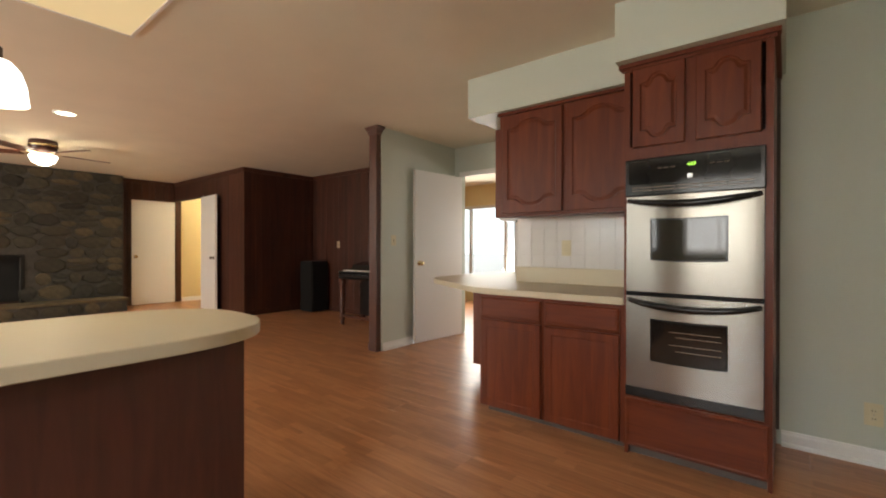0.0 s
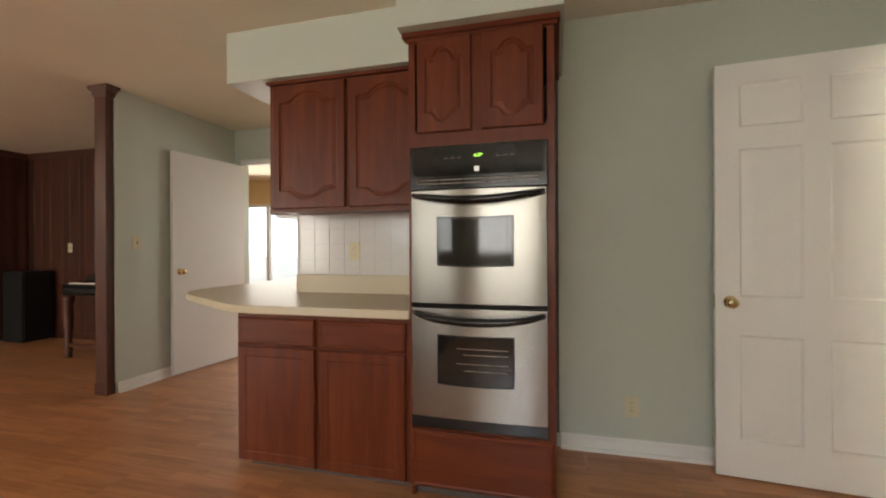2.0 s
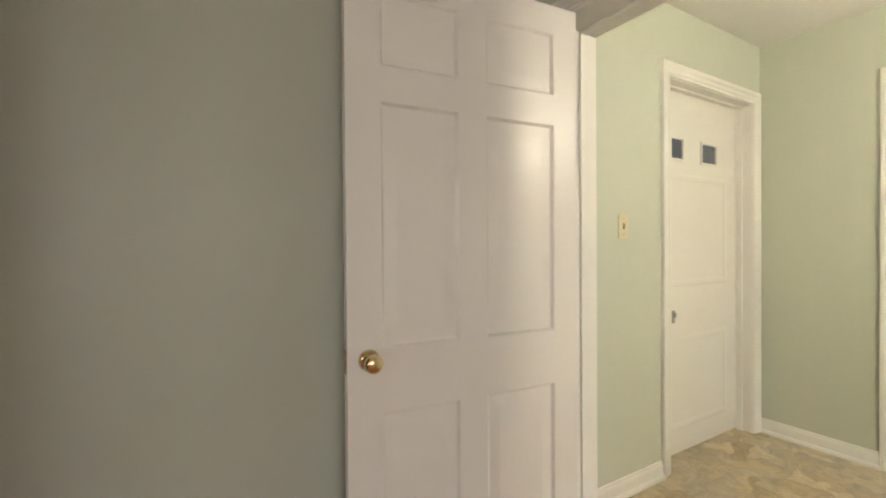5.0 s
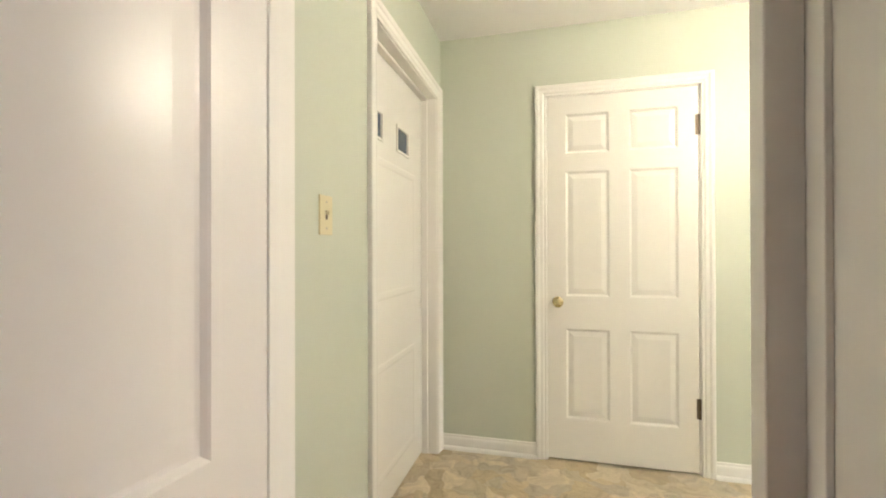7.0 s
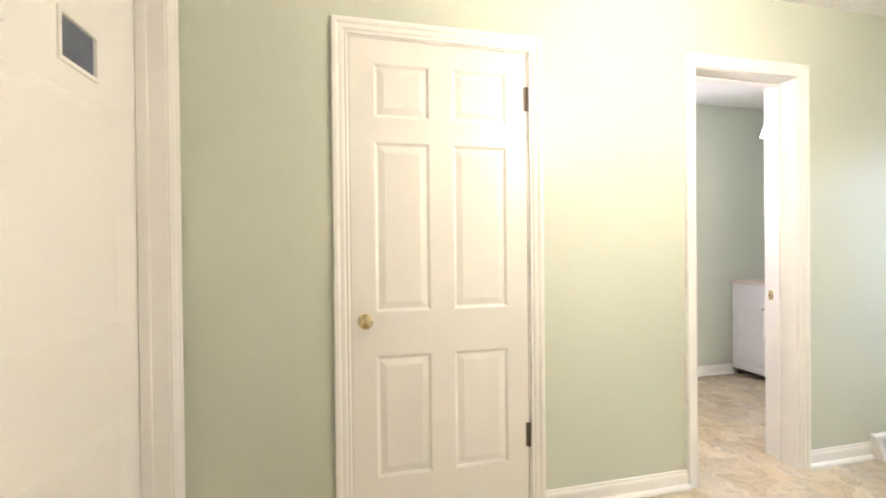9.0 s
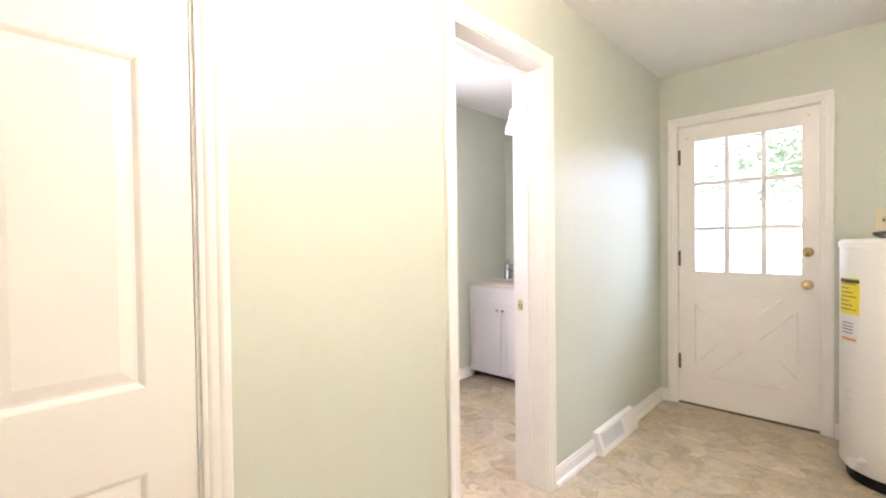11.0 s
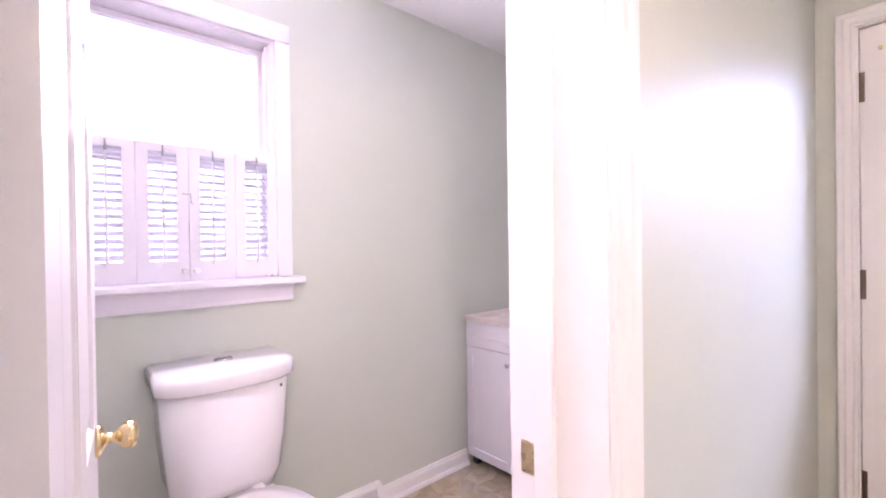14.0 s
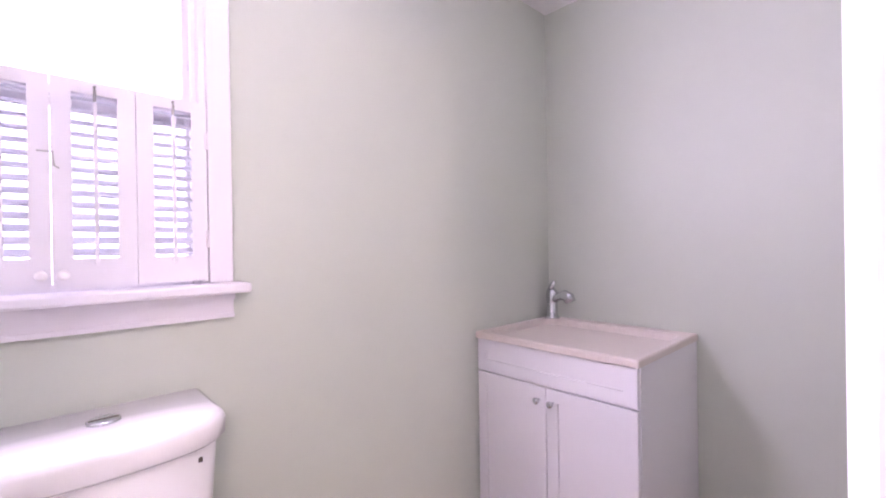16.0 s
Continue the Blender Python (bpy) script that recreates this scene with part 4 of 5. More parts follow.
def bowed(w, z0, z1, y_edge, bow, thick, seg=20):
    """A slab whose front bows out along its width."""
    bm = bmesh.new()
    fr, bk = [], []
    for i in range(seg + 1):
        u = i / seg
        y = y_edge - bow * (1 - (2 * u - 1) ** 2)
        fr.append([bm.verts.new((u * w, y, z)) for z in (z0, z1)])
        bk.append([bm.verts.new((u * w, y_edge + thick, z)) for z in (z0, z1)])
    for i in range(seg):
        bm.faces.new((fr[i][0], fr[i + 1][0], fr[i + 1][1], fr[i][1]))
        bm.faces.new((bk[i + 1][0], bk[i][0], bk[i][1], bk[i + 1][1]))
        bm.faces.new((fr[i][1], fr[i + 1][1], bk[i + 1][1], bk[i][1]))
        bm.faces.new((fr[i + 1][0], fr[i][0], bk[i][0], bk[i + 1][0]))
    for i in (0, seg):
        bm.faces.new((fr[i][0], fr[i][1], bk[i][1], bk[i][0]))
    bmesh.ops.recalc_face_normals(bm, faces=bm.faces[:])
    return bm


def oven_window(z0, z1, x0, x1, y, name, material, grow=0.0):
    """A pane with bowed upper and lower edges, following the door's curve."""
    bm = bmesh.new()
    seg = 16
    rows = []
    for i in range(seg + 1):
        u = i / seg
        x = x0 - grow + u * (x1 - x0 + 2 * grow)
        s = 1 - (2 * u - 1) ** 2
        yy = y - 0.012 * (1 - (2 * x / OW - 1) ** 2)
        rows.append([bm.verts.new((x, yy, z0 - grow - 0.006 * s)), bm.verts.new((x, yy, z1 + grow - 0.004 * s)), bm.verts.new((x, yy + 0.006, z1 + grow - 0.004 * s)), bm.verts.new((x, yy + 0.006, z0 - grow - 0.006 * s))])
    for a, b in zip(rows, rows[1:]):
        for k in range(4):
            bm.faces.new((a[k], b[k], b[(k + 1) % 4], a[(k + 1) % 4]))
    bm.faces.new(rows[0])
    bm.faces.new(rows[-1][::-1])
    bmesh.ops.recalc_face_normals(bm, faces=bm.faces[:])
    return bm


def oven_door(z0, z1, wz0, wz1, rack):
    dr = part("oven_door", bowed(OW - 0.012, z0, z1, -0.016, 0.012, 0.018), M_STEEL, ov, "bowed stainless steel oven door")
    dr.location = (0.006, 0, 0)
    part("window_surround", oven_window(wz0, wz1, 0.137, 0.457, -0.019, "s", M_BLACK, 0.010), M_BLACK, dr).location = (-0.006, 0, 0)
    part("window_pane", oven_window(wz0, wz1, 0.137, 0.457, -0.0205, "p", M_OVENGLASS), M_OVENGLASS, dr, "dark reflective oven glass").location = (-0.006, 0, 0)
    zt = z1 - 0.020
    path = []
    for i in range(25):
        u = i / 24
        s = 1 - abs(2 * u - 1) ** 2.4
        path.append((0.012 + u * (OW - 0.036), -0.020 - 0.050 * min(1, 1.6 * s), zt - 0.030 * (1 - (2 * u - 1) ** 2)))
    rr = [0.012 + 0.006 * math.sin(math.pi * i / 24) for i in range(25)]
    part("handle", tube(path, rr, 14), M_BLACK, dr, "curved black door handle", True)
    if rack:
        for k, z in enumerate((wz0 + 0.055, wz0 + 0.085, wz0 + 0.125, wz0 + 0.150)):
            part("oven_rack", tube([(0.20 - 0.03 * (k % 2) + 0.04, -0.0335, z), (0.30, -0.0345, z), (0.435, -0.0315, z)], 0.0016, 6), M_WIRE, dr, "chrome rack wire behind the glass")


oven_door(0.892, 1.392, 1.068, 1.266, False)
oven_door(0.385, 0.868, 0.546, 0.745, True)
part("gap_strip", boxes((0.004, -0.014, 0.868, OW - 0.004, 0.004, 0.892)), M_BLACK, ov)
part("bottom_vent", boxes((0.002, -0.018, 0.332, OW - 0.002, 0.004, 0.385), bevel=0.003), M_BLACK, ov, "black lower vent strip")
cp = part("control_panel", boxes((0, -0.020, 1.395, OW, 0.004, 1.590), bevel=0.005), M_BLACK, ov, "black control panel")
part("glass_fascia", boxes((0.020, -0.0235, 1.456, OW - 0.020, -0.020, 1.578)), M_FASCIA, cp, "glossy black touch fascia")
for s in range(5):
    x0 = 0.035 + s * 0.108
    for r in range(5):
        z = 1.413 + r * 0.0078
        part("vent_slot", boxes((x0, -0.0222, z, x0 + 0.098, -0.020, z + 0.0036)), M_HINGE if r in (1, 3) else M_BLACK, cp)
writing("clock_digits", "4:07", 0.022, M_CLOCK, pose(OW / 2 + 0.01, -0.0238, 1.538, 90), cp)
part("badge", boxes((OW / 2 - 0.008, -0.0245, 1.470, OW / 2 + 0.014, -0.0235, 1.492)), M_BADGE, cp, "small pale badge")
for x in (0.16, 0.19, 0.22, 0.39, 0.42, 0.45):
    for z in (1.531, 1.541):
        part("button_mark", boxes((x, -0.0238, z, x + 0.020, -0.0235, z + 0.003)), M_BLACK_MATT if z > 1.54 else M_HINGE, cp)

# base cabinet run
bc = thing("base_cabinet", pose(-0.905, 3.505, 0), "reddish cherry base cabinet with two drawers over doors", "cabinet")
BWID, BD = 0.95, 0.655
part("carcass", boxes((0, 0.02, 0.055, BWID, BD, 0.808)), M_CHERRY, bc)
part("face_frame", boxes((0, 0, 0.05, 0.03, 0.02, 0.808), (BWID - 0.03, 0, 0.05, BWID, 0.02, 0.808), (0.45, 0, 0.05, 0.49, 0.02, 0.808), (0.03, 0, 0.785, 0.45, 0.02, 0.808), (0.49, 0, 0.785, BWID - 0.03, 0.02, 0.808), (0.03, 0, 0.63, 0.45, 0.02, 0.66), (0.49, 0, 0.63, BWID - 0.03, 0.02, 0.66), (0.03, 0, 0.05, 0.45, 0.02, 0.07), (0.49, 0, 0.05, BWID - 0.03, 0.02, 0.07)), M_CHERRY, bc)
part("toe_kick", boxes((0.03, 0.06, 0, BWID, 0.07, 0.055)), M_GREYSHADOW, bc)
for x in (0.012, 0.482):
    drawer_front(bc, x, 0.652, 0.444, 0.136, 0.0)
    cab_door(bc, x, 0.055, 0.444, 0.585, 0.0, deep=0.45)

pc = thing("peninsula_cabinet", pose(-1.42, 4.16, 0), "reddish cherry end cabinet under the breakfast bar", "cabinet")
part("carcass", boxes((0, 0.0, 0.10, 0.44, 1.25, 0.808), bevel=0.002), M_CHERRY, pc)
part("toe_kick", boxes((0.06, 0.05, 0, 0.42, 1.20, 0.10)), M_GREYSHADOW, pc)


def rounded(points, r, k=6):
    out = []
    n = len(points)
    for i in range(n):
        p0, p, p1 = Vector(points[i - 1]), Vector(points[i]), Vector(points[(i + 1) % n])
        a, b = (p0 - p), (p1 - p)
        rr = min(r[i], a.length * 0.49, b.length * 0.49)
        if rr < 1e-4:
            out.append(tuple(p))
            continue
        s, e = p + a.normalized() * rr, p + b.normalized() * rr
        for j in range(k + 1):
            t = j / k
            out.append(tuple(s * (1 - t) ** 2 + p * 2 * t * (1 - t) + e * t * t))
    return out


wt = thing("worktop", pose(0, 0, 0.808), "cream laminate worktop with breakfast bar end and low upstand", "worktop")
pts = rounded([(0.045, 3.478), (-0.93, 3.478), (-1.80, 3.99), (-1.86, 5.40), (-0.985, 5.40), (-0.985, 4.155), (0.045, 4.155)], [0, 0.12, 0.25, 0.05, 0, 0, 0])
part("slab", prism(pts, 0, 0.042, 0.005), M_LAMINATE, wt)
part("upstand", boxes((-0.98, 4.137, 0.042, 0.045, 4.157, 0.160), bevel=0.003), M_LAMINATE, wt, "cream laminate upstand")

bs = tagged(new("backsplash", mesh_of("backsplash", boxes((-0.98, 4.152, 0.968, 0.045, 4.16, 1.372)), M_GROUT)), "white square ceramic tile backsplash", "backsplash", kind="structure")

uc = thing("upper_cabinet", pose(-0.945, 3.83, 0), "reddish cherry wall cabinet with two arched doors", "cabinet")
UW = 0.99
part("carcass", boxes((0, 0.02, 1.362, UW, 0.33, 2.118)), M_CHERRY, uc)
part("face_frame", boxes((0, 0, 1.362, 0.035, 0.02, 2.118), (0.955, 0, 1.362, UW, 0.02, 2.118), (0.49, 0, 1.362, 0.53, 0.02, 2.118), (0.035, 0, 2.09, 0.49, 0.02, 2.118), (0.53, 0, 2.09, 0.955, 0.02, 2.118), (0.035, 0, 1.362, 0.49, 0.02, 1.385), (0.53, 0, 1.362, 0.955, 0.02, 1.385)), M_CHERRY, uc)
part("crown", boxes((-0.012, -0.022, 2.104, UW, 0.0, 2.122)), M_CHERRY_X, uc)
part("light_rail", boxes((0, -0.006, 1.350, UW, 0.02, 1.362)), M_CHERRY_X, uc)
cab_door(uc, 0.025, 1.372, 0.470, 0.722, 0.0, 0.055, 0.055)
cab_door(uc, 0.520, 1.372, 0.462, 0.722, 0.0, 0.055, 0.055)
uc2 = thing("peninsula_wall_cabinet", pose(-1.19, 4.155, 0), "reddish cherry hanging cabinet beside the doorway", "cabinet")
part("carcass", boxes((0, 0, 1.372, 0.205, 1.2, 2.118), bevel=0.002), M_CHERRY, uc2)
part("light_strip", boxes((0.02, 0.03, 1.352, 0.19, 0.4, 1.371)), M_TRIM, uc2)


def wall_plate(x, y, z, rz, kind, label, w=0.072, h=0.116):
    o = thing("light_switch" if kind == 'switch' else "power_outlet", pose(x, y, z, 0, 0, rz), label, "switch" if kind == 'switch' else "outlet")
    part("cover_plate", boxes((-w / 2, -0.006, -h / 2, w / 2, 0, h / 2), bevel=0.002), M_IVORY, o)
    if kind == 'switch':
        n = max(1, round(w / 0.072))
        for i in range(n):
            cx = (i - (n - 1) / 2) * 0.046
            part("toggle_slot", boxes((cx - 0.006, -0.0068, -0.013, cx + 0.006, -0.006, 0.013)), M_HINGE, o)
            part("toggle", boxes((cx - 0.004, -0.017, 0.001, cx + 0.004, -0.006, 0.011), bevel=0.001), M_IVORY, o)
            for z2 in (-0.038, 0.038):
                part("screw", lathe([(0.003, -0.006), (0.003, -0.0070)], 8, 'y'), M_NICKEL, o).location = (cx, 0, z2)
    else:
        for z2 in (-0.021, 0.021):
            part("socket", boxes((-0.016, -0.008, z2 - 0.014, 0.016, -0.006, z2 + 0.014), bevel=0.002), M_IVORY, o)
            for sx in (-0.006, 0.006):
                part("slot", boxes((sx - 0.0012, -0.0084, z2 - 0.004, sx + 0.0012, -0.0079, z2 + 0.005)), M_INK, o)
        part("screw", lathe([(0.003, -0.006), (0.003, -0.0072)], 8, 'y'), M_NICKEL, o)
    return o


wall_plate(-0.556, 4.146, 1.119, 0, 'outlet', "ivory power outlet on the tiled backsplash")
wall_plate(1.094, 4.16, 0.262, 0, 'outlet', "ivory power outlet low on the sage wall")
wall_plate(2.849, 4.16, 1.276, 0, 'switch', "ivory toggle switch on the hall wall")
wall_plate(2.99, -0.415, 1.31, 180, 'switch', "ivory double toggle switch above the water heater", w=0.118)
wall_plate(-2.68, 4.42, 1.20, 90, 'switch', "ivory light switch on the stub wall")
wall_plate(-5.36, 5.734, 1.17, 0, 'switch', "pale light switch on dark panelling")

# island
isl = thing("kitchen_island", pose(-1.03, 0, 0), "dark cherry island with cream rounded laminate top", "island")
part("body", boxes((-0.33, -0.2, 0.0, 0.31, 1.765, 0.806), bevel=0.003), M_ISLAND, isl)
tp = []
ry, cy = 0.44, 1.47
tp += [(0.395, -0.25), (0.395, cy)]
for i in range(1, 24):
    a = math.pi * i / 24
    ca, sa = math.cos(a), math.sin(a)
    tp.append((0.395 * math.copysign(abs(ca) ** 0.72, ca), cy + ry * abs(sa) ** 0.85))
tp += [(-0.41, cy), (-0.41, -0.25)]
part("top", prism(tp, 0.806, 0.850, 0.005), M_LAMINATE, isl, "cream laminate top with rounded end")

sr = thing("sink_cabinet", pose(-0.9, -1.60, 0), "cherry sink cabinet run under the kitchen window", "cabinet")
part("carcass", boxes((0, 0.0, 0.06, 2.4, 0.58, 0.806)), M_CHERRY, sr)
for k in range(5):
    o = part("cabinet_door", panel_slab(0.46, 0.58, 0.019, [(0, 0.004, 0, 0), (0.005, 0, 0, 0), (0.046, 0, 0.018, 0), (0.052, 0.007, 0.018, 0), (0.075, 0.001, 0.018, 0)]), M_CHERRY, sr)
    o.matrix_basis = pose(0.47 + k * 0.475, 0.60, 0.08, 0, 0, 180)
st2 = thing("sink_worktop", pose(-0.92, -1.60, 0.806), "cream laminate worktop under the kitchen window", "worktop")
part("slab", boxes((0, 0, 0, 2.44, 0.62, 0.042), bevel=0.004), M_LAMINATE, st2)
part("upstand", boxes((0, 0, 0.042, 2.44, 0.02, 0.16), bevel=0.003), M_LAMINATE, st2)

pl = thing("pendant_lamp", pose(-1.60, 1.245, 0), "lit white glass pendant lamp over the island", "lamp")
part("shade", lathe([(0.018, 1.835), (0.045, 1.828), (0.072, 1.795), (0.088, 1.74), (0.095, 1.672), (0.092, 1.672), (0.080, 1.74), (0.03, 1.80)], 32), M_PENDANT, pl, "glowing white glass shade", True)
part("socket", lathe([(0.02, 1.835), (0.02, 1.88), (0.008, 1.89)], 16), M_HINGE, pl)
part("stem", tube([(0, 0, 1.885), (0, 0, H - 0.02)], 0.005, 8), M_HINGE, pl)
part("canopy", lathe([(0.06, H), (0.06, H - 0.012), (0.02, H - 0.024)], 24), M_HINGE, pl)

lb = thing("ceiling_light_panel", pose(-2.42, 0.7, H), "cream fluorescent light panel set into the kitchen ceiling", "light")
part("frame", boxes((0, 0, -0.012, 0.02, 1.21, 0.0), (1.2, 0, -0.012, 1.22, 1.21, 0.0), (0.02, 0, -0.012, 1.2, 0.02, 0.0), (0.02, 1.19, -0.012, 1.2, 1.21, 0.0)), M_TRIM, lb)
part("diffuser", boxes((0.02, 0.02, -0.008, 1.2, 1.19, -0.002)), M_DIFFUSER, lb, "glowing cream diffuser")

# ---- hall ----
hl = thing("hall_ceiling_lamp", pose(3.14, 2.26, H), "lit opal dome lamp hung below the hall ceiling", "lamp")
part("base", lathe([(0.07, 0), (0.07, -0.02), (0.012, -0.035), (0.012, -0.22), (0.10, -0.24), (0.13, -0.26), (0.11, -0.27)], 32), M_OLDBRASS, hl)
o = part("dome", lathe([(0.12, -0.27), (0.125, -0.32), (0.11, -0.39), (0.07, -0.44), (0.005, -0.46)], 32), M_GLOBE, hl, "glowing opal glass dome", True)
o.visible_shadow = False


def register(name, m, length, label):
    """A baseboard heating register with a sloped face and louvre slots."""
    r = thing(name, m, label, "heating register")
    prof = [(0, 0), (-0.062, 0), (-0.062, 0.020), (-0.026, 0.118), (0, 0.124)]
    bm = bmesh.new()
    e = [[bm.verts.new((x, y, z)) for x, z in prof] for y in (0, length)]
    bm.faces.new(e[0])
    bm.faces.new(e[1][::-1])
    for i in range(len(prof)):
        j = (i + 1) % len(prof)
        bm.faces.new((e[0][i], e[1][i], e[1][j], e[0][j]))
    bmesh.ops.recalc_face_normals(bm, faces=bm.faces[:])
    part("cover", bm, M_TRIM, r)
    g0, g1 = (0.40 * length, length - 0.035) if length > 0.4 else (0.03, length - 0.03)
    grille = part("grille", boxes((-0.0012, g0, 0, 0.0012, g1, 0.072)), M_VENT, r, "grey recessed grille")
    grille.matrix_basis = pose(-0.0552, 0, 0.036, 0, 20.2, 0)
    ns = 6
    bar = mesh_of("louvre", boxes((-0.003, g0, 0, 0.0, g1, 0.0022)), M_TRIM)
    for i in range(ns):
        o = new("louvre", bar)
        o.parent = r
        o.matrix_basis = pose(-0.0552, 0, 0.036, 0, 20.2, 0) @ pose(-0.001, 0, 0.006 + i * 0.0118)
    part("damper_rod", boxes((-0.006, (g0 + g1) / 2 - 0.004, 0, -0.0042, (g0 + g1) / 2 + 0.004, 0.072)), M_TRIM, r).matrix_basis = pose(-0.0552, 0, 0.036, 0, 20.2, 0)
    return r


register("wall_register", pose(4.20, 0.225, 0), 0.53, "white metal baseboard heating register in the hall")
register("wall_register", pose(5.655, 0.71, 0), 0.26, "white metal baseboard heating register behind the toilet")

wh = thing("water_heater", pose(2.96, 0.03, 0), "white cylindrical water heater with yellow energy label", "water heater")
part("foot", lathe([(0.20, 0), (0.20, 0.06)], 32), M_BLACK_MATT, wh)
part("tank", lathe([(0.215, 0.06), (0.228, 0.075), (0.228, 1.15), (0.226, 1.165)], 56), M_HEATER, wh, "white enamelled tank", True)
part("lid", lathe([(0.233, 1.160), (0.233, 1.188), (0.222, 1.200), (0.05, 1.206)], 56), M_HEATER, wh, "white lid", False)
part("pipe", tube([(0.06, 0.08, 1.20), (0.10, 0.12, 1.225), (0.02, 0.0, 1.235), (-0.10, -0.08, 1.26), (-0.12, -0.10, 1.6), (-0.12, -0.10, H)], 0.011, 10), M_HOSE, wh, "grey flexible pipe")
part("drain_valve", lathe([(0.016, 0), (0.016, 0.05), (0.026, 0.055), (0.026, 0.07)], 16, 'y'), M_HEATER, wh, "white drain valve").matrix_basis = pose(0.135, 0.18, 0.13, 0, 0, -40)


def curved_label(a0, a1, z0, z1, r, material, name, parent):
    bm = bmesh.new()
    k = 10
    cols = []
    for i in range(k + 1):
        a = radians(a0 + (a1 - a0) * i / k)
        cols.append([bm.verts.new((rr * math.cos(a), rr * math.sin(a), z)) for rr, z in ((r, z0), (r, z1), (r - 0.0006, z1), (r - 0.0006, z0))])
    for p, q in zip(cols, cols[1:]):
        for j in range(4):
            bm.faces.new((p[j], q[j], q[(j + 1) % 4], p[(j + 1) % 4]))
    bm.faces.new(cols[0])
    bm.faces.new(cols[-1][::-1])
    bmesh.ops.recalc_face_normals(bm, faces=bm.faces[:])
    return part(name, bm, material, parent)


yl = curved_label(14, 48, 0.83, 1.01, 0.2292, M_YELLOW, "energy_label", wh)
for i in range(7):
    curved_label(17, 44 - 5 * (i % 3), 0.852 + i * 0.021, 0.856 + i * 0.021, 0.2296, M_INK, "print_bar", yl)
curved_label(16, 48, 0.985, 1.003, 0.2296, M_INK, "print_bar", yl)
wl = curved_label(18, 46, 0.69, 0.81, 0.2292, M_LABEL, "paper_label", wh)
for i in range(4):
    curved_label(21, 40, 0.735 + i * 0.016, 0.740 + i * 0.016, 0.2296, M_HINGE, "print_bar", wl)
curved_label(20, 44, 0.70, 0.712, 0.2296, M_ORANGE, "print_bar", wl)
for z in (0.40, 0.44, 0.34):
    curved_label(26, 38, z, z + 0.016, 0.2292, M_LABEL, "rating_mark", wh)

# ---- bathroom ----
TY = 1.415


def dee(x_back, x_front, half, z, k=18):
    """A plan outline with a straight back and a softly bowed front."""
    pts = [(x_back, TY + half, z), (x_back, TY - half, z)]
    for i in range(k + 1):
        u = -1 + 2 * i / k
        e = abs(u) ** 6
        pts.append((x_front + (x_back - x_front) * (0.09 * u * u + 0.16 * e), TY + u * half, z))
    return pts


tl = thing("toilet", pose(0, 0, 0), "white two-piece porcelain toilet with dual flush button", "toilet")
part("tank", loft([dee(5.635, 5.43, 0.150, 0.40), dee(5.637, 5.415, 0.172, 0.46), dee(5.640, 5.40, 0.186, 0.60), dee(5.640, 5.385, 0.196, 0.785)]), M_PORCELAIN, tl, "tapered porcelain tank", True)
lidm = loft([dee(5.645, 5.378, 0.204, 0.787), dee(5.646, 5.370, 0.212, 0.795), dee(5.646, 5.368, 0.214, 0.830), dee(5.645, 5.374, 0.209, 0.845), dee(5.640, 5.390, 0.198, 0.852)])
lid = part("tank_lid", lidm, M_PORCELAIN, tl, "porcelain tank lid", True)
part("flush_button", lathe([(0.030, 0.850), (0.030, 0.857), (0.026, 0.860), (0.003, 0.860)], 28), M_CHROME, lid, "oval chrome flush button", True).location = (5.525, TY, 0)
part("button_split", boxes((5.523, TY - 0.026, 0.8602, 5.5265, TY + 0.026, 0.8612)), M_HINGE, lid)
part("tank_mark", boxes((5.408, TY - 0.158, 0.755, 5.416, TY - 0.150, 0.765)), M_HINGE, tl)


def oval(cx, rx, ry, z, k=36, back=None):
    pts = []
    for i in range(k):
        a = 2 * math.pi * i / k
        x = cx + rx * math.cos(a) * (1.0 if math.cos(a) < 0 else 0.86)
        pts.append((min(x, back) if back else x, TY + ry * math.sin(a), z))
    return pts


part("bowl", loft([oval(5.26, 0.25, 0.115, 0.0), oval(5.26, 0.24, 0.105, 0.06), oval(5.24, 0.22, 0.10, 0.16), oval(5.20, 0.26, 0.14, 0.28), oval(5.165, 0.305, 0.178, 0.36), oval(5.16, 0.315, 0.185, 0.395)]), M_PORCELAIN, tl, "porcelain bowl and pedestal", True)
part("neck", boxes((5.34, TY - 0.15, 0.28, 5.62, TY + 0.15, 0.398), bevel=0.02), M_PORCELAIN, tl)
part("seat", loft([oval(5.16, 0.318, 0.187, 0.398, back=5.40), oval(5.16, 0.322, 0.190, 0.404, back=5.40), oval(5.16, 0.320, 0.189, 0.414, back=5.40)]), M_PORCELAIN, tl, "white toilet seat", True)
part("seat_lid", loft([oval(5.16, 0.320, 0.189, 0.418, back=5.41), oval(5.16, 0.323, 0.191, 0.426, back=5.41), oval(5.16, 0.315, 0.184, 0.438, back=5.41), oval(5.16, 0.24, 0.13, 0.444, back=5.40)]), M_PORCELAIN, tl, "closed white seat lid", True)
for s in (-0.07, 0.07):
    part("seat_hinge", boxes((5.37, TY + s - 0.02, 0.400, 5.42, TY + s + 0.02, 0.440), bevel=0.006), M_PORCELAIN, tl)
part("supply_hose", tube([(5.60, TY + 0.14, 0.41), (5.60, TY + 0.17, 0.30), (5.62, TY + 0.18, 0.18), (5.645, TY + 0.18, 0.16)], 0.006, 8), M_NICKEL, tl, "braided supply hose")

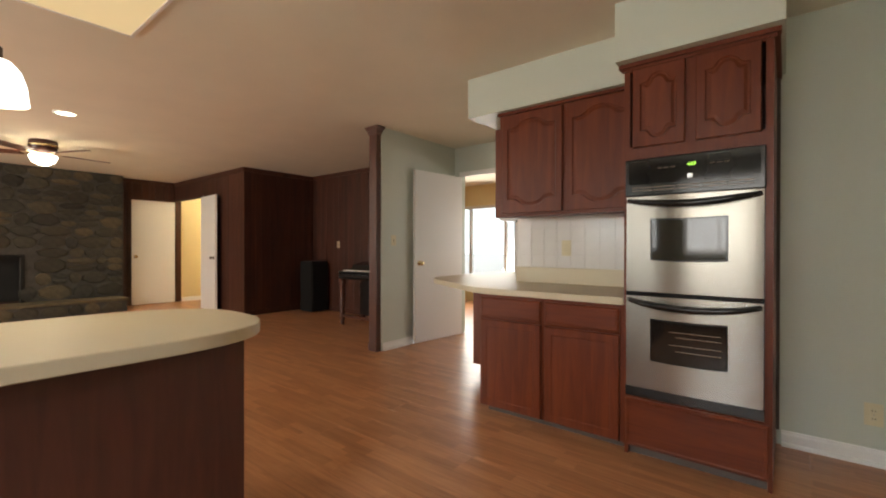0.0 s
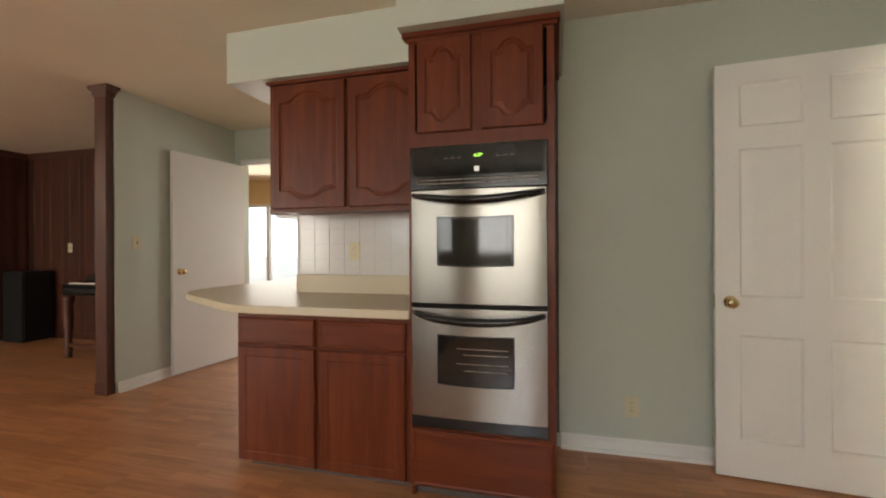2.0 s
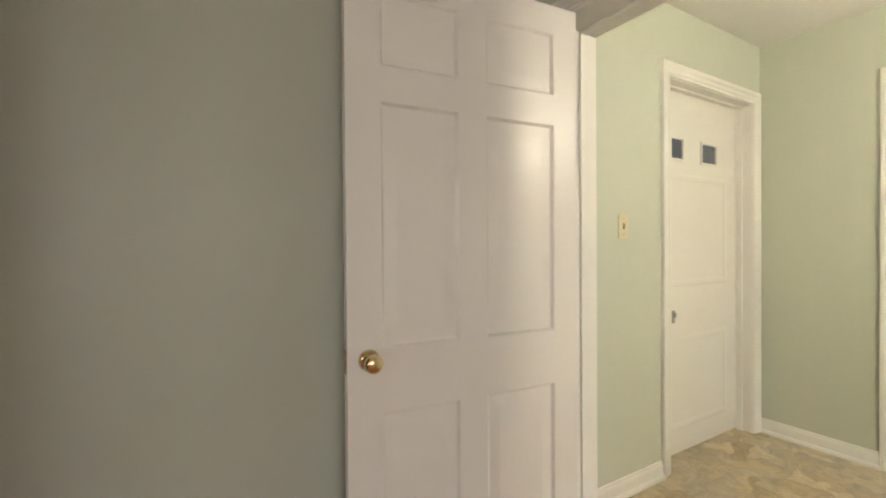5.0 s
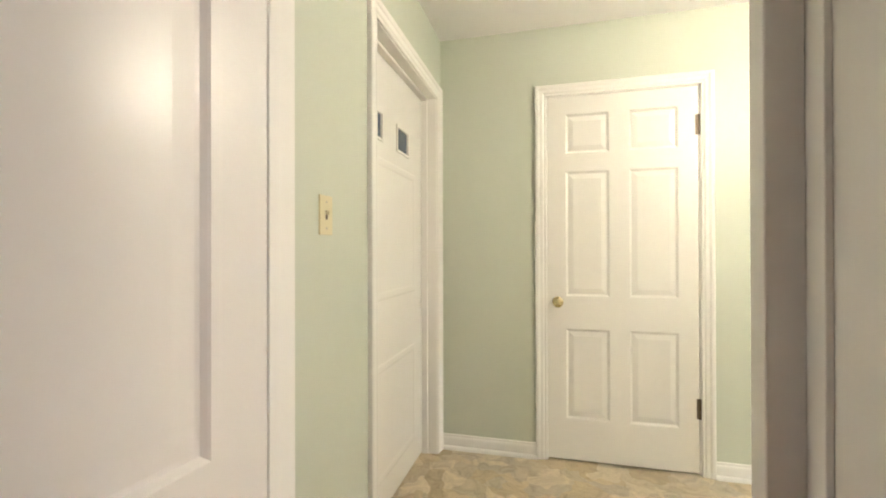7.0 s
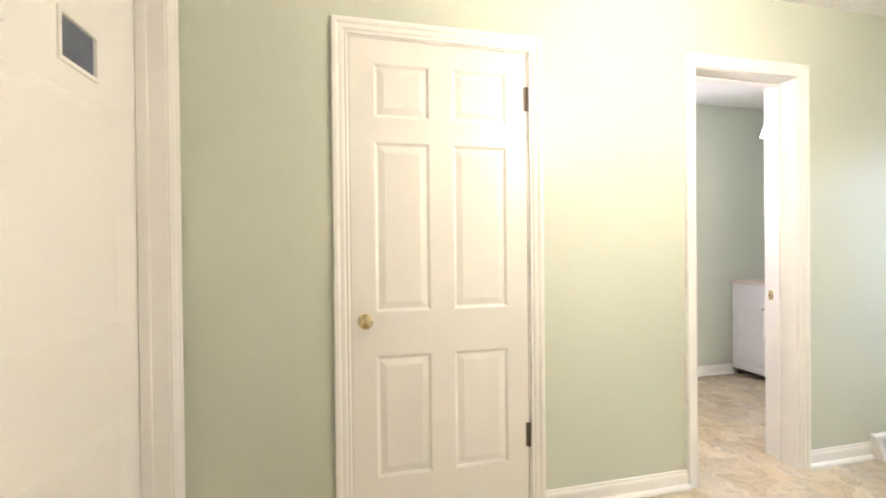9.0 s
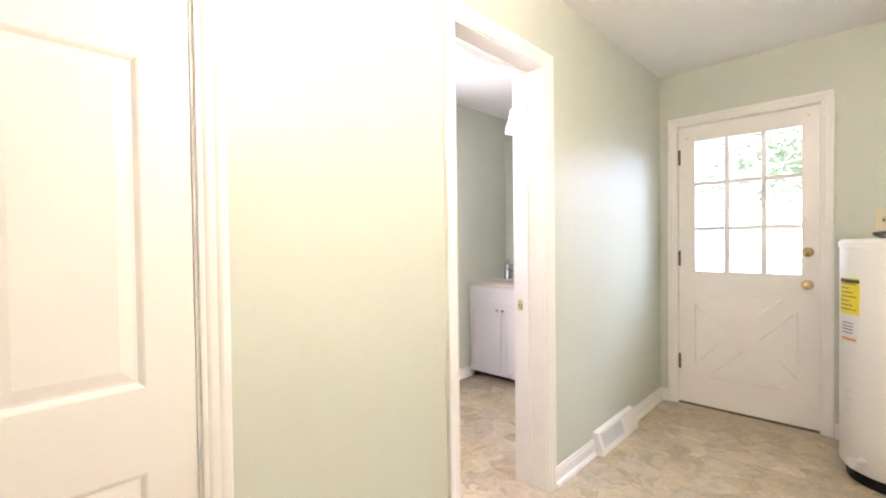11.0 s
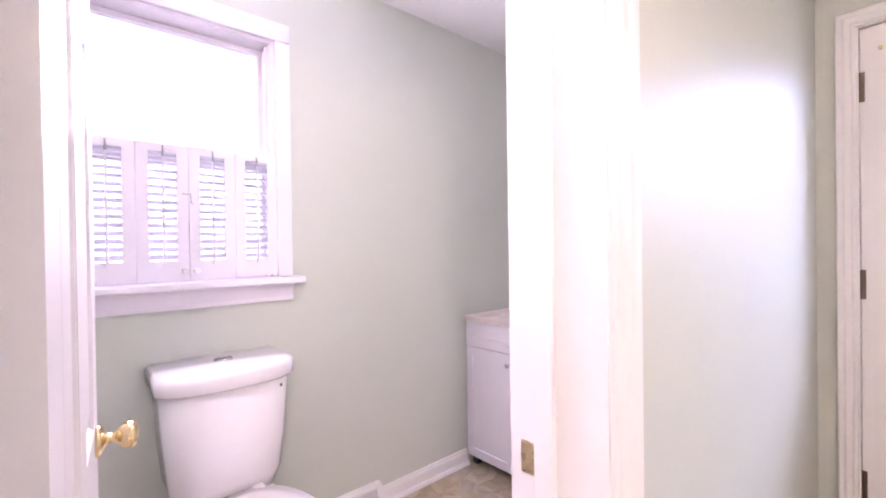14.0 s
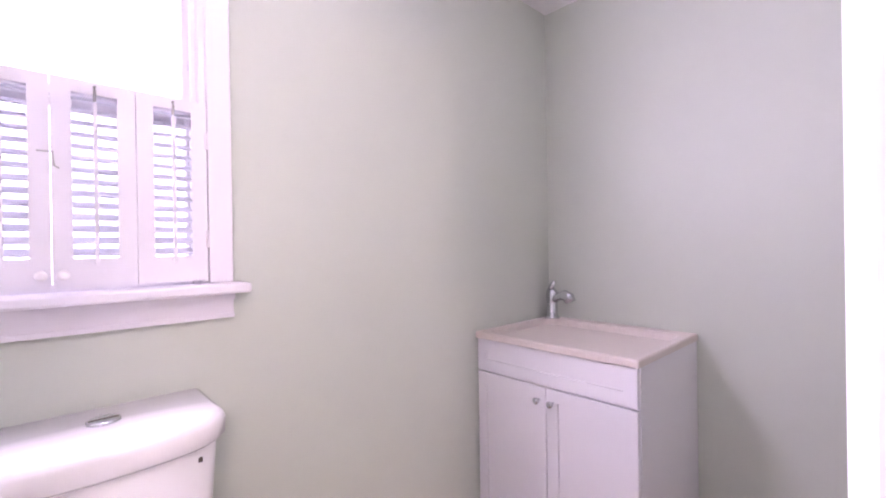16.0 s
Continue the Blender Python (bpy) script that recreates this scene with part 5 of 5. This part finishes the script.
VX0, VX1, VYF, VYB = 4.955, 5.652, 0.118, -0.447
vn = thing("bathroom_vanity", pose(VX0, VYF, 0, 0, 0, 0), "white shaker vanity cabinet in the bathroom corner", "vanity")
VW, VD = VX1 - VX0, VYF - VYB
part("carcass", boxes((0, -VD, 0.07, VW, -0.02, 0.655), (0, -VD, 0.655, 0.016, -0.02, 0.815), (VW - 0.016, -VD, 0.655, VW, -0.02, 0.815), (0.016, -VD, 0.655, VW - 0.016, -VD + 0.012, 0.815), (0.016, -0.032, 0.655, VW - 0.016, -0.02, 0.815)), M_VANITY, vn)
for x in (0.02, VW - 0.05):
    part("foot", boxes((x, -0.07, 0, x + 0.03, -0.03, 0.07)), M_HINGE, vn)
part("plinth", boxes((0.01, -0.10, 0.0, VW - 0.01, -0.09, 0.07)), M_GREYSHADOW, vn)
SHAKER = [(0, 0.002, 0, 0), (0.002, 0, 0, 0), (0.048, 0.0, 0, 0), (0.050, 0.006, 0, 0)]


def shaker(parent, x, z, w, h, name):
    o = part(name, panel_slab(w, h, 0.018, SHAKER), M_VANITY, parent)
    o.matrix_basis = pose(x + w, -0.001, z, 0, 0, 180)
    return o


shaker(vn, 0.003, 0.678, VW - 0.006, 0.134, "drawer_front")
dl = shaker(vn, 0.003, 0.055, VW / 2 - 0.005, 0.616, "cabinet_door")
dr_ = shaker(vn, VW / 2 + 0.002, 0.055, VW / 2 - 0.005, 0.616, "cabinet_door")
for par, kx in ((dl, 0.028), (dr_, VW / 2 - 0.033)):
    part("knob", lathe([(0.006, 0), (0.005, -0.012), (0.012, -0.018), (0.0135, -0.024), (0.009, -0.029)], 18, 'y'), M_CHROME, par, "small chrome knob", True).location = (kx, 0, 0.565)

sk = thing("washbasin", pose(VX0 - 0.006, VYB, 0.816), "cream composite sink top with long rectangular basin", "sink")
SW, SD = VW + 0.006, VD + 0.012


def rrect(x0, y0, x1, y1, r, z, k=6):
    pts = []
    for cx, cy, a0 in ((x1 - r, y1 - r, 0), (x0 + r, y1 - r, 90), (x0 + r, y0 + r, 180), (x1 - r, y0 + r, 270)):
        for i in range(k + 1):
            a = radians(a0 + 90 * i / k)
            pts.append((cx + r * math.cos(a), cy + r * math.sin(a), z))
    return pts


rings = [rrect(0, 0, SW, SD, 0.006, 0.0), rrect(0, 0, SW, SD, 0.006, 0.022), rrect(0.004, 0.004, SW - 0.004, SD - 0.004, 0.008, 0.027), rrect(0.036, 0.070, SW - 0.034, SD - 0.034, 0.05, 0.027), rrect(0.044, 0.078, SW - 0.042, SD - 0.042, 0.05, 0.020), rrect(0.066, 0.100, SW - 0.064, SD - 0.060, 0.06, -0.06), rrect(0.12, 0.15, SW - 0.12, SD - 0.11, 0.07, -0.115)]
part("basin", loft(rings), M_SINK, sk, "", False)
part("drain", lathe([(0.022, -0.115), (0.022, -0.111), (0.012, -0.110)], 20), M_CHROME, sk).location = (SW / 2, SD / 2, 0)

fc = thing("faucet", pose(5.600, -0.392, 0.843), "chrome single-lever faucet on the sink corner", "faucet")
part("body", lathe([(0.038, 0), (0.038, 0.008), (0.029, 0.014), (0.027, 0.085), (0.031, 0.115), (0.027, 0.140), (0.010, 0.150)], 24), M_CHROME, fc, "", True)
part("spout", tube([(0, 0, 0.085), (-0.040, 0.006, 0.112), (-0.080, 0.012, 0.122), (-0.106, 0.016, 0.112), (-0.116, 0.018, 0.092)], [0.020, 0.021, 0.026, 0.029, 0.026], 16), M_CHROME, fc, "", True)
part("lever", tube([(0.004, 0, 0.140), (-0.002, 0.002, 0.165), (-0.020, 0.006, 0.186)], [0.020, 0.014, 0.009], 12), M_CHROME, fc, "", True)

sc = thing("wall_sconce", pose(4.37, 1.065, 0), "white bell glass wall sconce beside the bathroom door", "lamp")
part("back_plate", lathe([(0.045, 0), (0.045, 0.012), (0.02, 0.02)], 24, 'x'), M_CHROME, sc).location = (0, 0, 1.97)
part("arm", tube([(0.015, 0, 1.97), (0.08, 0, 1.985), (0.12, 0, 1.975), (0.13, 0, 1.945)], 0.007, 10), M_CHROME, sc, "", True)
o = part("shade", lathe([(0.016, 1.945), (0.023, 1.935), (0.032, 1.885), (0.052, 1.82), (0.049, 1.82), (0.028, 1.88), (0.010, 1.925)], 28), M_PENDANT, sc, "white bell glass shade", True)
o.location = (0.13, 0, 0)
o.visible_shadow = False

# ---- den ----
fp = thing("fireplace", pose(-9.05, 0, 0), "grey brown field stone fireplace wall with raised hearth", "fireplace")
part("mortar_core", boxes((0, -0.6, 0, 0.31, 1.20, H - 0.002), (0, 2.17, 0, 0.31, 3.50, H - 0.002), (0, 1.20, 0.97, 0.31, 2.17, H - 0.002)), M_MORTAR, fp)
part("firebox", boxes((0.0, 1.20, 0.24, 0.04, 2.17, 0.97)), M_SOOT, fp, "sooty firebox")
hs = part("hearth", boxes((0.31, -0.6, 0, 0.76, 3.44, 0.19)), M_MORTAR, fp, "raised stone hearth")
part("hearth_slab", boxes((0.30, -0.62, 0.19, 0.79, 3.47, 0.235), bevel=0.008), M_STONE, fp, "slate hearth slab")
part("fire_frame", boxes((0.312, 1.17, 0.236, 0.33, 1.22, 1.0), (0.312, 2.15, 0.236, 0.33, 2.20, 1.0), (0.312, 1.22, 0.95, 0.33, 2.15, 1.0)), M_BLACK_MATT, fp, "black fireplace surround")

fan = thing("ceiling_fan", pose(-6.4, 2.08, H), "brown ceiling fan with lit glass bowl", "ceiling fan")
part("canopy", lathe([(0.13, 0), (0.14, -0.03), (0.13, -0.11), (0.10, -0.15), (0.06, -0.16)], 28), M_POST, fan, "brown motor housing", True)
part("collar", lathe([(0.135, -0.05), (0.146, -0.055), (0.146, -0.07), (0.135, -0.075)], 28), M_BRASS, fan, "brass collar", True)
part("light_bowl", lathe([(0.06, -0.17), (0.13, -0.18), (0.135, -0.20), (0.11, -0.26), (0.05, -0.30), (0.006, -0.305)], 28), M_GLOBE, fan, "glowing glass bowl", True).visible_shadow = False
for k in range(5):
    a = 25 + 72 * k
    bl = part("blade", boxes((0.20, -0.065, -0.004, 0.68, 0.065, 0.004), bevel=0.003), M_POST, fan, "brown wooden blade")
    bl.matrix_basis = pose(0, 0, -0.155, 0, 0, a) @ pose(0, 0, 0, 11, 0, 0)
    part("blade_iron", boxes((0.09, -0.015, -0.008, 0.24, 0.015, -0.004)), M_BRASS, bl)
dn = thing("downlight", pose(-4.75, 2.0, H), "lit recessed ceiling downlight", "light")
part("trim_ring", lathe([(0.095, 0), (0.095, -0.006), (0.075, -0.008), (0.075, -0.002)], 28), M_TRIM, dn, "", True)
part("lens", lathe([(0.074, -0.002), (0.074, -0.0045)], 28), M_DOWN, dn, "glowing lens")

post = thing("wall_post", pose(-2.745, 4.175, 0), "dark stained wood post capping the stub wall", "post", kind="structure")
part("shaft", boxes((-0.06, 0, 0.0, 0.055, 0.065, H - 0.09), bevel=0.003), M_POST, post)
part("capital", loft([[(x * s - 0.0025, 0.0325 + y * s, z) for x, y in ((-0.0575, -0.0325), (0.0575, -0.0325), (0.0575, 0.0325), (-0.0575, 0.0325))] for s, z in ((1.0, H - 0.09), (1.2, H - 0.075), (1.3, H - 0.05), (1.75, H - 0.018), (1.75, H - 0.002))]), M_POST, post)
part("base_block", boxes((-0.066, -0.006, 0, 0.061, 0.065, 0.09), bevel=0.003), M_POST, post)

pn = thing("digital_piano", pose(-4.38, 4.95, 0), "black digital piano on dark legs against the panelling", "piano")
part("body", boxes((0, 0.03, 0.66, 1.35, 0.50, 0.78), bevel=0.01), M_BLACK, pn)
part("lid", loft([[(x, y, z) for x, y, z in ((0.0, 0.26, 0.78), (1.35, 0.26, 0.78), (1.35, 0.50, 0.78), (0.0, 0.50, 0.78))], [(0.0, 0.30, 0.86), (1.35, 0.30, 0.86), (1.35, 0.50, 0.90), (0.0, 0.50, 0.90)]]), M_BLACK, pn)
part("music_rest", boxes((0.35, 0.36, 0.88, 1.0, 0.38, 1.00), bevel=0.004), M_BLACK, pn)
part("keybed", boxes((0.04, 0.0, 0.70, 1.31, 0.05, 0.735)), M_BLACK_MATT, pn)
key = mesh_of("white_key", boxes((0, 0, 0, 0.0225, 0.145, 0.012)), M_KEYS)
for k in range(50):
    o = new("white_key", key)
    o.parent = pn
    o.location = (0.08 + k * 0.0236, 0.045, 0.781)
bk = mesh_of("black_key", boxes((0, 0, 0, 0.012, 0.09, 0.012)), M_BLACK)
for k in range(49):
    if k % 7 not in (2, 6):
        o = new("black_key", bk)
        o.parent = pn
        o.location = (0.0965 + k * 0.0236, 0.10, 0.793)
for x in (0.02, 1.27):
    for y in (0.03, 0.42):
        part("leg", lathe([(0.036, 0), (0.028, 0.03), (0.042, 0.10), (0.030, 0.20), (0.050, 0.42), (0.040, 0.56), (0.056, 0.60), (0.056, 0.66)], 16), M_POST, pn, "turned dark leg", True).location = (x + 0.03, y + 0.03, 0)
part("knee_panel", boxes((0.04, 0.40, 0.10, 1.31, 0.44, 0.66)), M_BLACK_MATT, pn, "black lower panel")
part("stretcher", boxes((0.04, 0.04, 0.11, 1.31, 0.07, 0.15), bevel=0.004), M_POST, pn)

sp2 = thing("floor_speaker", pose(-5.945, 5.36, 0), "black floor-standing loudspeaker in the panelled corner", "speaker")
part("cabinet", boxes((0, 0, 0.01, 0.33, 0.34, 0.88), bevel=0.006), M_BLACK_MATT, sp2)
part("grille", boxes((0.33, 0.02, 0.06, 0.342, 0.32, 0.86), bevel=0.003), M_BLACK_MATT, sp2, "black cloth grille")

# ---- outdoors ----
def leaves(name, cx, cy, cz, sx, sy, sz, count, size, material, label):
    rnd = random.Random(name + str(cx))
    verts, faces = [], []
    centres = [(rnd.uniform(-1, 1), rnd.uniform(-1, 1), rnd.uniform(-1, 1), rnd.uniform(0.15, 0.4)) for _ in range(28)]
    for _ in range(count):
        bx, by, bz, r = rnd.choice(centres)
        p = Vector((cx + (bx + rnd.gauss(0, r)) * sx, cy + (by + rnd.gauss(0, r)) * sy, max(-0.2, cz + (bz + rnd.gauss(0, r)) * sz)))
        a = Vector((rnd.uniform(-1, 1), rnd.uniform(-1, 1), rnd.uniform(-0.6, 0.6))).normalized()
        b = a.cross(Vector((rnd.uniform(-1, 1), rnd.uniform(-1, 1), rnd.uniform(-1, 1)))).normalized()
        s = size * rnd.uniform(0.6, 1.4)
        i = len(verts)
        verts += [p - a * s, p + b * s * 0.45, p + a * s, p - b * s * 0.45]
        faces.append((i, i + 1, i + 2, i + 3))
    me = bpy.data.meshes.new(name)
    me.from_pydata(verts, [], faces)
    me.materials.append(material)
    return tagged(new(name, me), label, "foliage", kind="stuff")


leaves("hedge", 3.25, -4.9, 0.35, 0.9, 0.4, 0.5, 2200, 0.06, M_LEAF, "sunlit green hedge beyond the back door")
leaves("tree_foliage", 2.0, -9.0, 3.5, 2.6, 1.0, 1.4, 2600, 0.09, M_LEAF, "sunlit tree crown beyond the back door")
tr = thing("tree_trunk", pose(1.7, -9.0, -0.25), "grey tree trunk beyond the back door", "tree")
part("trunk", tube([(0, 0, 0), (0.05, 0.02, 1.2), (-0.03, 0.05, 2.4), (0.06, 0, 3.8)], [0.16, 0.13, 0.11, 0.06], 12), M_BARK, tr, "", True)
for k, (dx, dy) in enumerate(((0.9, 0.2), (-0.9, 0.3), (0.4, -0.6), (-0.4, -0.4))):
    part("limb", tube([(0, 0, 2.0 + 0.3 * k), (dx * 0.6, dy * 0.6, 2.8 + 0.3 * k), (dx * 1.5, dy * 1.4, 3.5 + 0.3 * k)], [0.07, 0.05, 0.02], 8), M_BARK, tr)

# ---- pieces: tiles, panelling planks, stones, floor boards ----
tile = mesh_of("tile", boxes((0.001, -0.0035, 0.001, 0.107, 0, 0.107), bevel=0.001), M_TILE)
for i in range(9):
    for j in range(4):
        o = new("tile", tile)
        o.parent = bs
        o.location = (-0.955 + i * 0.108, 4.152, 0.970 + j * 0.100)
        o.scale = (1, 1, 0.925)


def planks(parent, axis, a0, a1, face, way, widths=(0.10, 0.16, 0.21, 0.13), skip=None):
    rnd = random.Random(a0 * 7 + face)
    a, k = a0, 0
    while a < a1 - 0.02:
        w = min(rnd.choice(widths), a1 - a)
        z0 = 0.0
        if skip and a + w > skip[0] and a < skip[1]:
            z0 = skip[2]
        lo, hi = (face, face + way * 0.018)
        d = (a + 0.002, lo, z0, a + w - 0.002, hi, H - 0.07) if axis == 'x' else (lo, a + 0.002, z0, hi, a + w - 0.002, H - 0.07)
        part("plank", boxes(d, bevel=0.0025), M_PANEL, parent)
        a += w
    d = (a0, face, H - 0.07, a1, face + way * 0.035, H - 0.001) if axis == 'x' else (face, a0, H - 0.07, face + way * 0.035, a1, H - 0.001)
    part("cornice", boxes(d, bevel=0.004), M_PANEL, parent)
    d = (a0, face + way * 0.0181, 0.0, a1, face + way * 0.032, 0.08) if axis == 'x' else (face + way * 0.0181, a0, 0.0, face + way * 0.032, a1, 0.08)
    if not skip:
        part("plinth", boxes(d, bevel=0.003), M_PANEL, parent)


planks(wall_den_north, 'x', -9.03, -6.135, 4.47, -1, skip=(-9.03, -7.66, 2.06))
planks(wall_den_return, 'y', 4.452, 5.754, -6.155, 1)
planks(wall_den_back, 'x', -6.10, -2.80, 5.754, -1)
planks(wall_den_west, 'y', 3.52, 4.45, -9.05, 1)
planks(wall_wing, 'y', 4.245, 5.72, -2.78, -1)


def stone_mesh(w, h, rnd, depth=0.035):
    """A roughly cut stone: an uneven six- to eight-sided face, proud of the wall along +x."""
    k = 8
    base, mid, top = [], [], []
    for i in range(k):
        a = 2 * math.pi * i / k + math.pi / 8
        c, s = math.cos(a), math.sin(a)
        q = max(abs(c), abs(s))
        y, z = c / q * w / 2, s / q * h / 2
        y, z = y * rnd.uniform(0.80, 1.06), z * rnd.uniform(0.80, 1.08)
        base.append((0, y, z))
        mid.append((depth * rnd.uniform(0.35, 0.6), y * 0.97, z * 0.96))
        top.append((depth * rnd.uniform(0.5, 0.9), y * 0.86, z * 0.84))
    bm = bmesh.new()
    vs = [[bm.verts.new(p) for p in r] for r in (base, mid, top)]
    c = bm.verts.new((depth * 0.85, w * rnd.uniform(-0.15, 0.15), h * rnd.uniform(-0.15, 0.15)))
    for a, b in zip(vs, vs[1:]):
        for i in range(k):
            bm.faces.new((a[i], a[(i + 1) % k], b[(i + 1) % k], b[i]))
    for i in range(k):
        bm.faces.new((vs[2][i], vs[2][(i + 1) % k], c))
    return mesh_of("stone", bm, M_STONE)


rnd = random.Random(11)
z = 0.24
while z < H - 0.05:
    h = min(rnd.choice((0.12, 0.16, 0.20, 0.25)), H - 0.004 - z)
    y = 3.50
    while y > 0.9:
        w = min(rnd.uniform(0.16, 0.44), y - 0.85)
        y -= w
        zc, yc = z + h / 2, y + w / 2
        if 1.17 < yc < 2.22 and z < 0.98:
            continue
        if h > 0.19 and rnd.random() < 0.4:
            for s in (-1, 1):
                o = new("stone", stone_mesh(w, h / 2, rnd))
                o.parent = fp
                o.location = (0.308, yc, zc + s * h / 4)
        else:
            o = new("stone", stone_mesh(w * 1.02, h * 1.04, rnd))
            o.parent = fp
            o.location = (0.308, yc, zc)
    z += h
y = 3.40
while y > 0.4:
    w = rnd.uniform(0.18, 0.38)
    o = new("stone", stone_mesh(w, 0.18, rnd, 0.03))
    o.parent = fp
    o.location = (0.758, y - w / 2, 0.095)
    y -= w

BL, BWD = 1.29, 0.195
board = mesh_of("board", boxes((0.0004, 0.0004, -0.012, BL - 0.0004, BWD - 0.0004, 0.0), bevel=0.0006), M_BOARD)
rest = bmesh.new()
row = 0
y = -1.75
while y < 5.70:
    x = -9.2 - (row * 0.41) % BL
    while x < 2.36:
        x0, x1 = max(x, -9.2), min(x + BL, 2.36)
        if y > 0.75 and x0 == x and x1 == x + BL and x > -8.4 and not (x > -0.5 and y > 4.2):
            o = new("board", board)
            o.parent = floor_main
            o.location = (x, y, 0)
        elif x1 - x0 > 0.02:
            box(rest, x0 + 0.0004, y + 0.0004, -0.012, x1 - 0.0004, y + BWD - 0.0004, 0.0)
        x += BL
    y += BWD
    row += 1
box(rest, -9.2, y, -0.012, 2.36, 8.65, 0.0)
tagged(part("floor_boards", rest, M_BOARD, floor_main, "honey oak strip laminate boards"), kind="stuff")
tagged(new("threshold_strip", mesh_of("threshold_strip", boxes((2.345, 3.13, 0.0005, 2.385, 4.05, 0.006), bevel=0.002), M_OLDBRASS)), "brass strip between laminate and vinyl floors", "threshold", kind="structure")
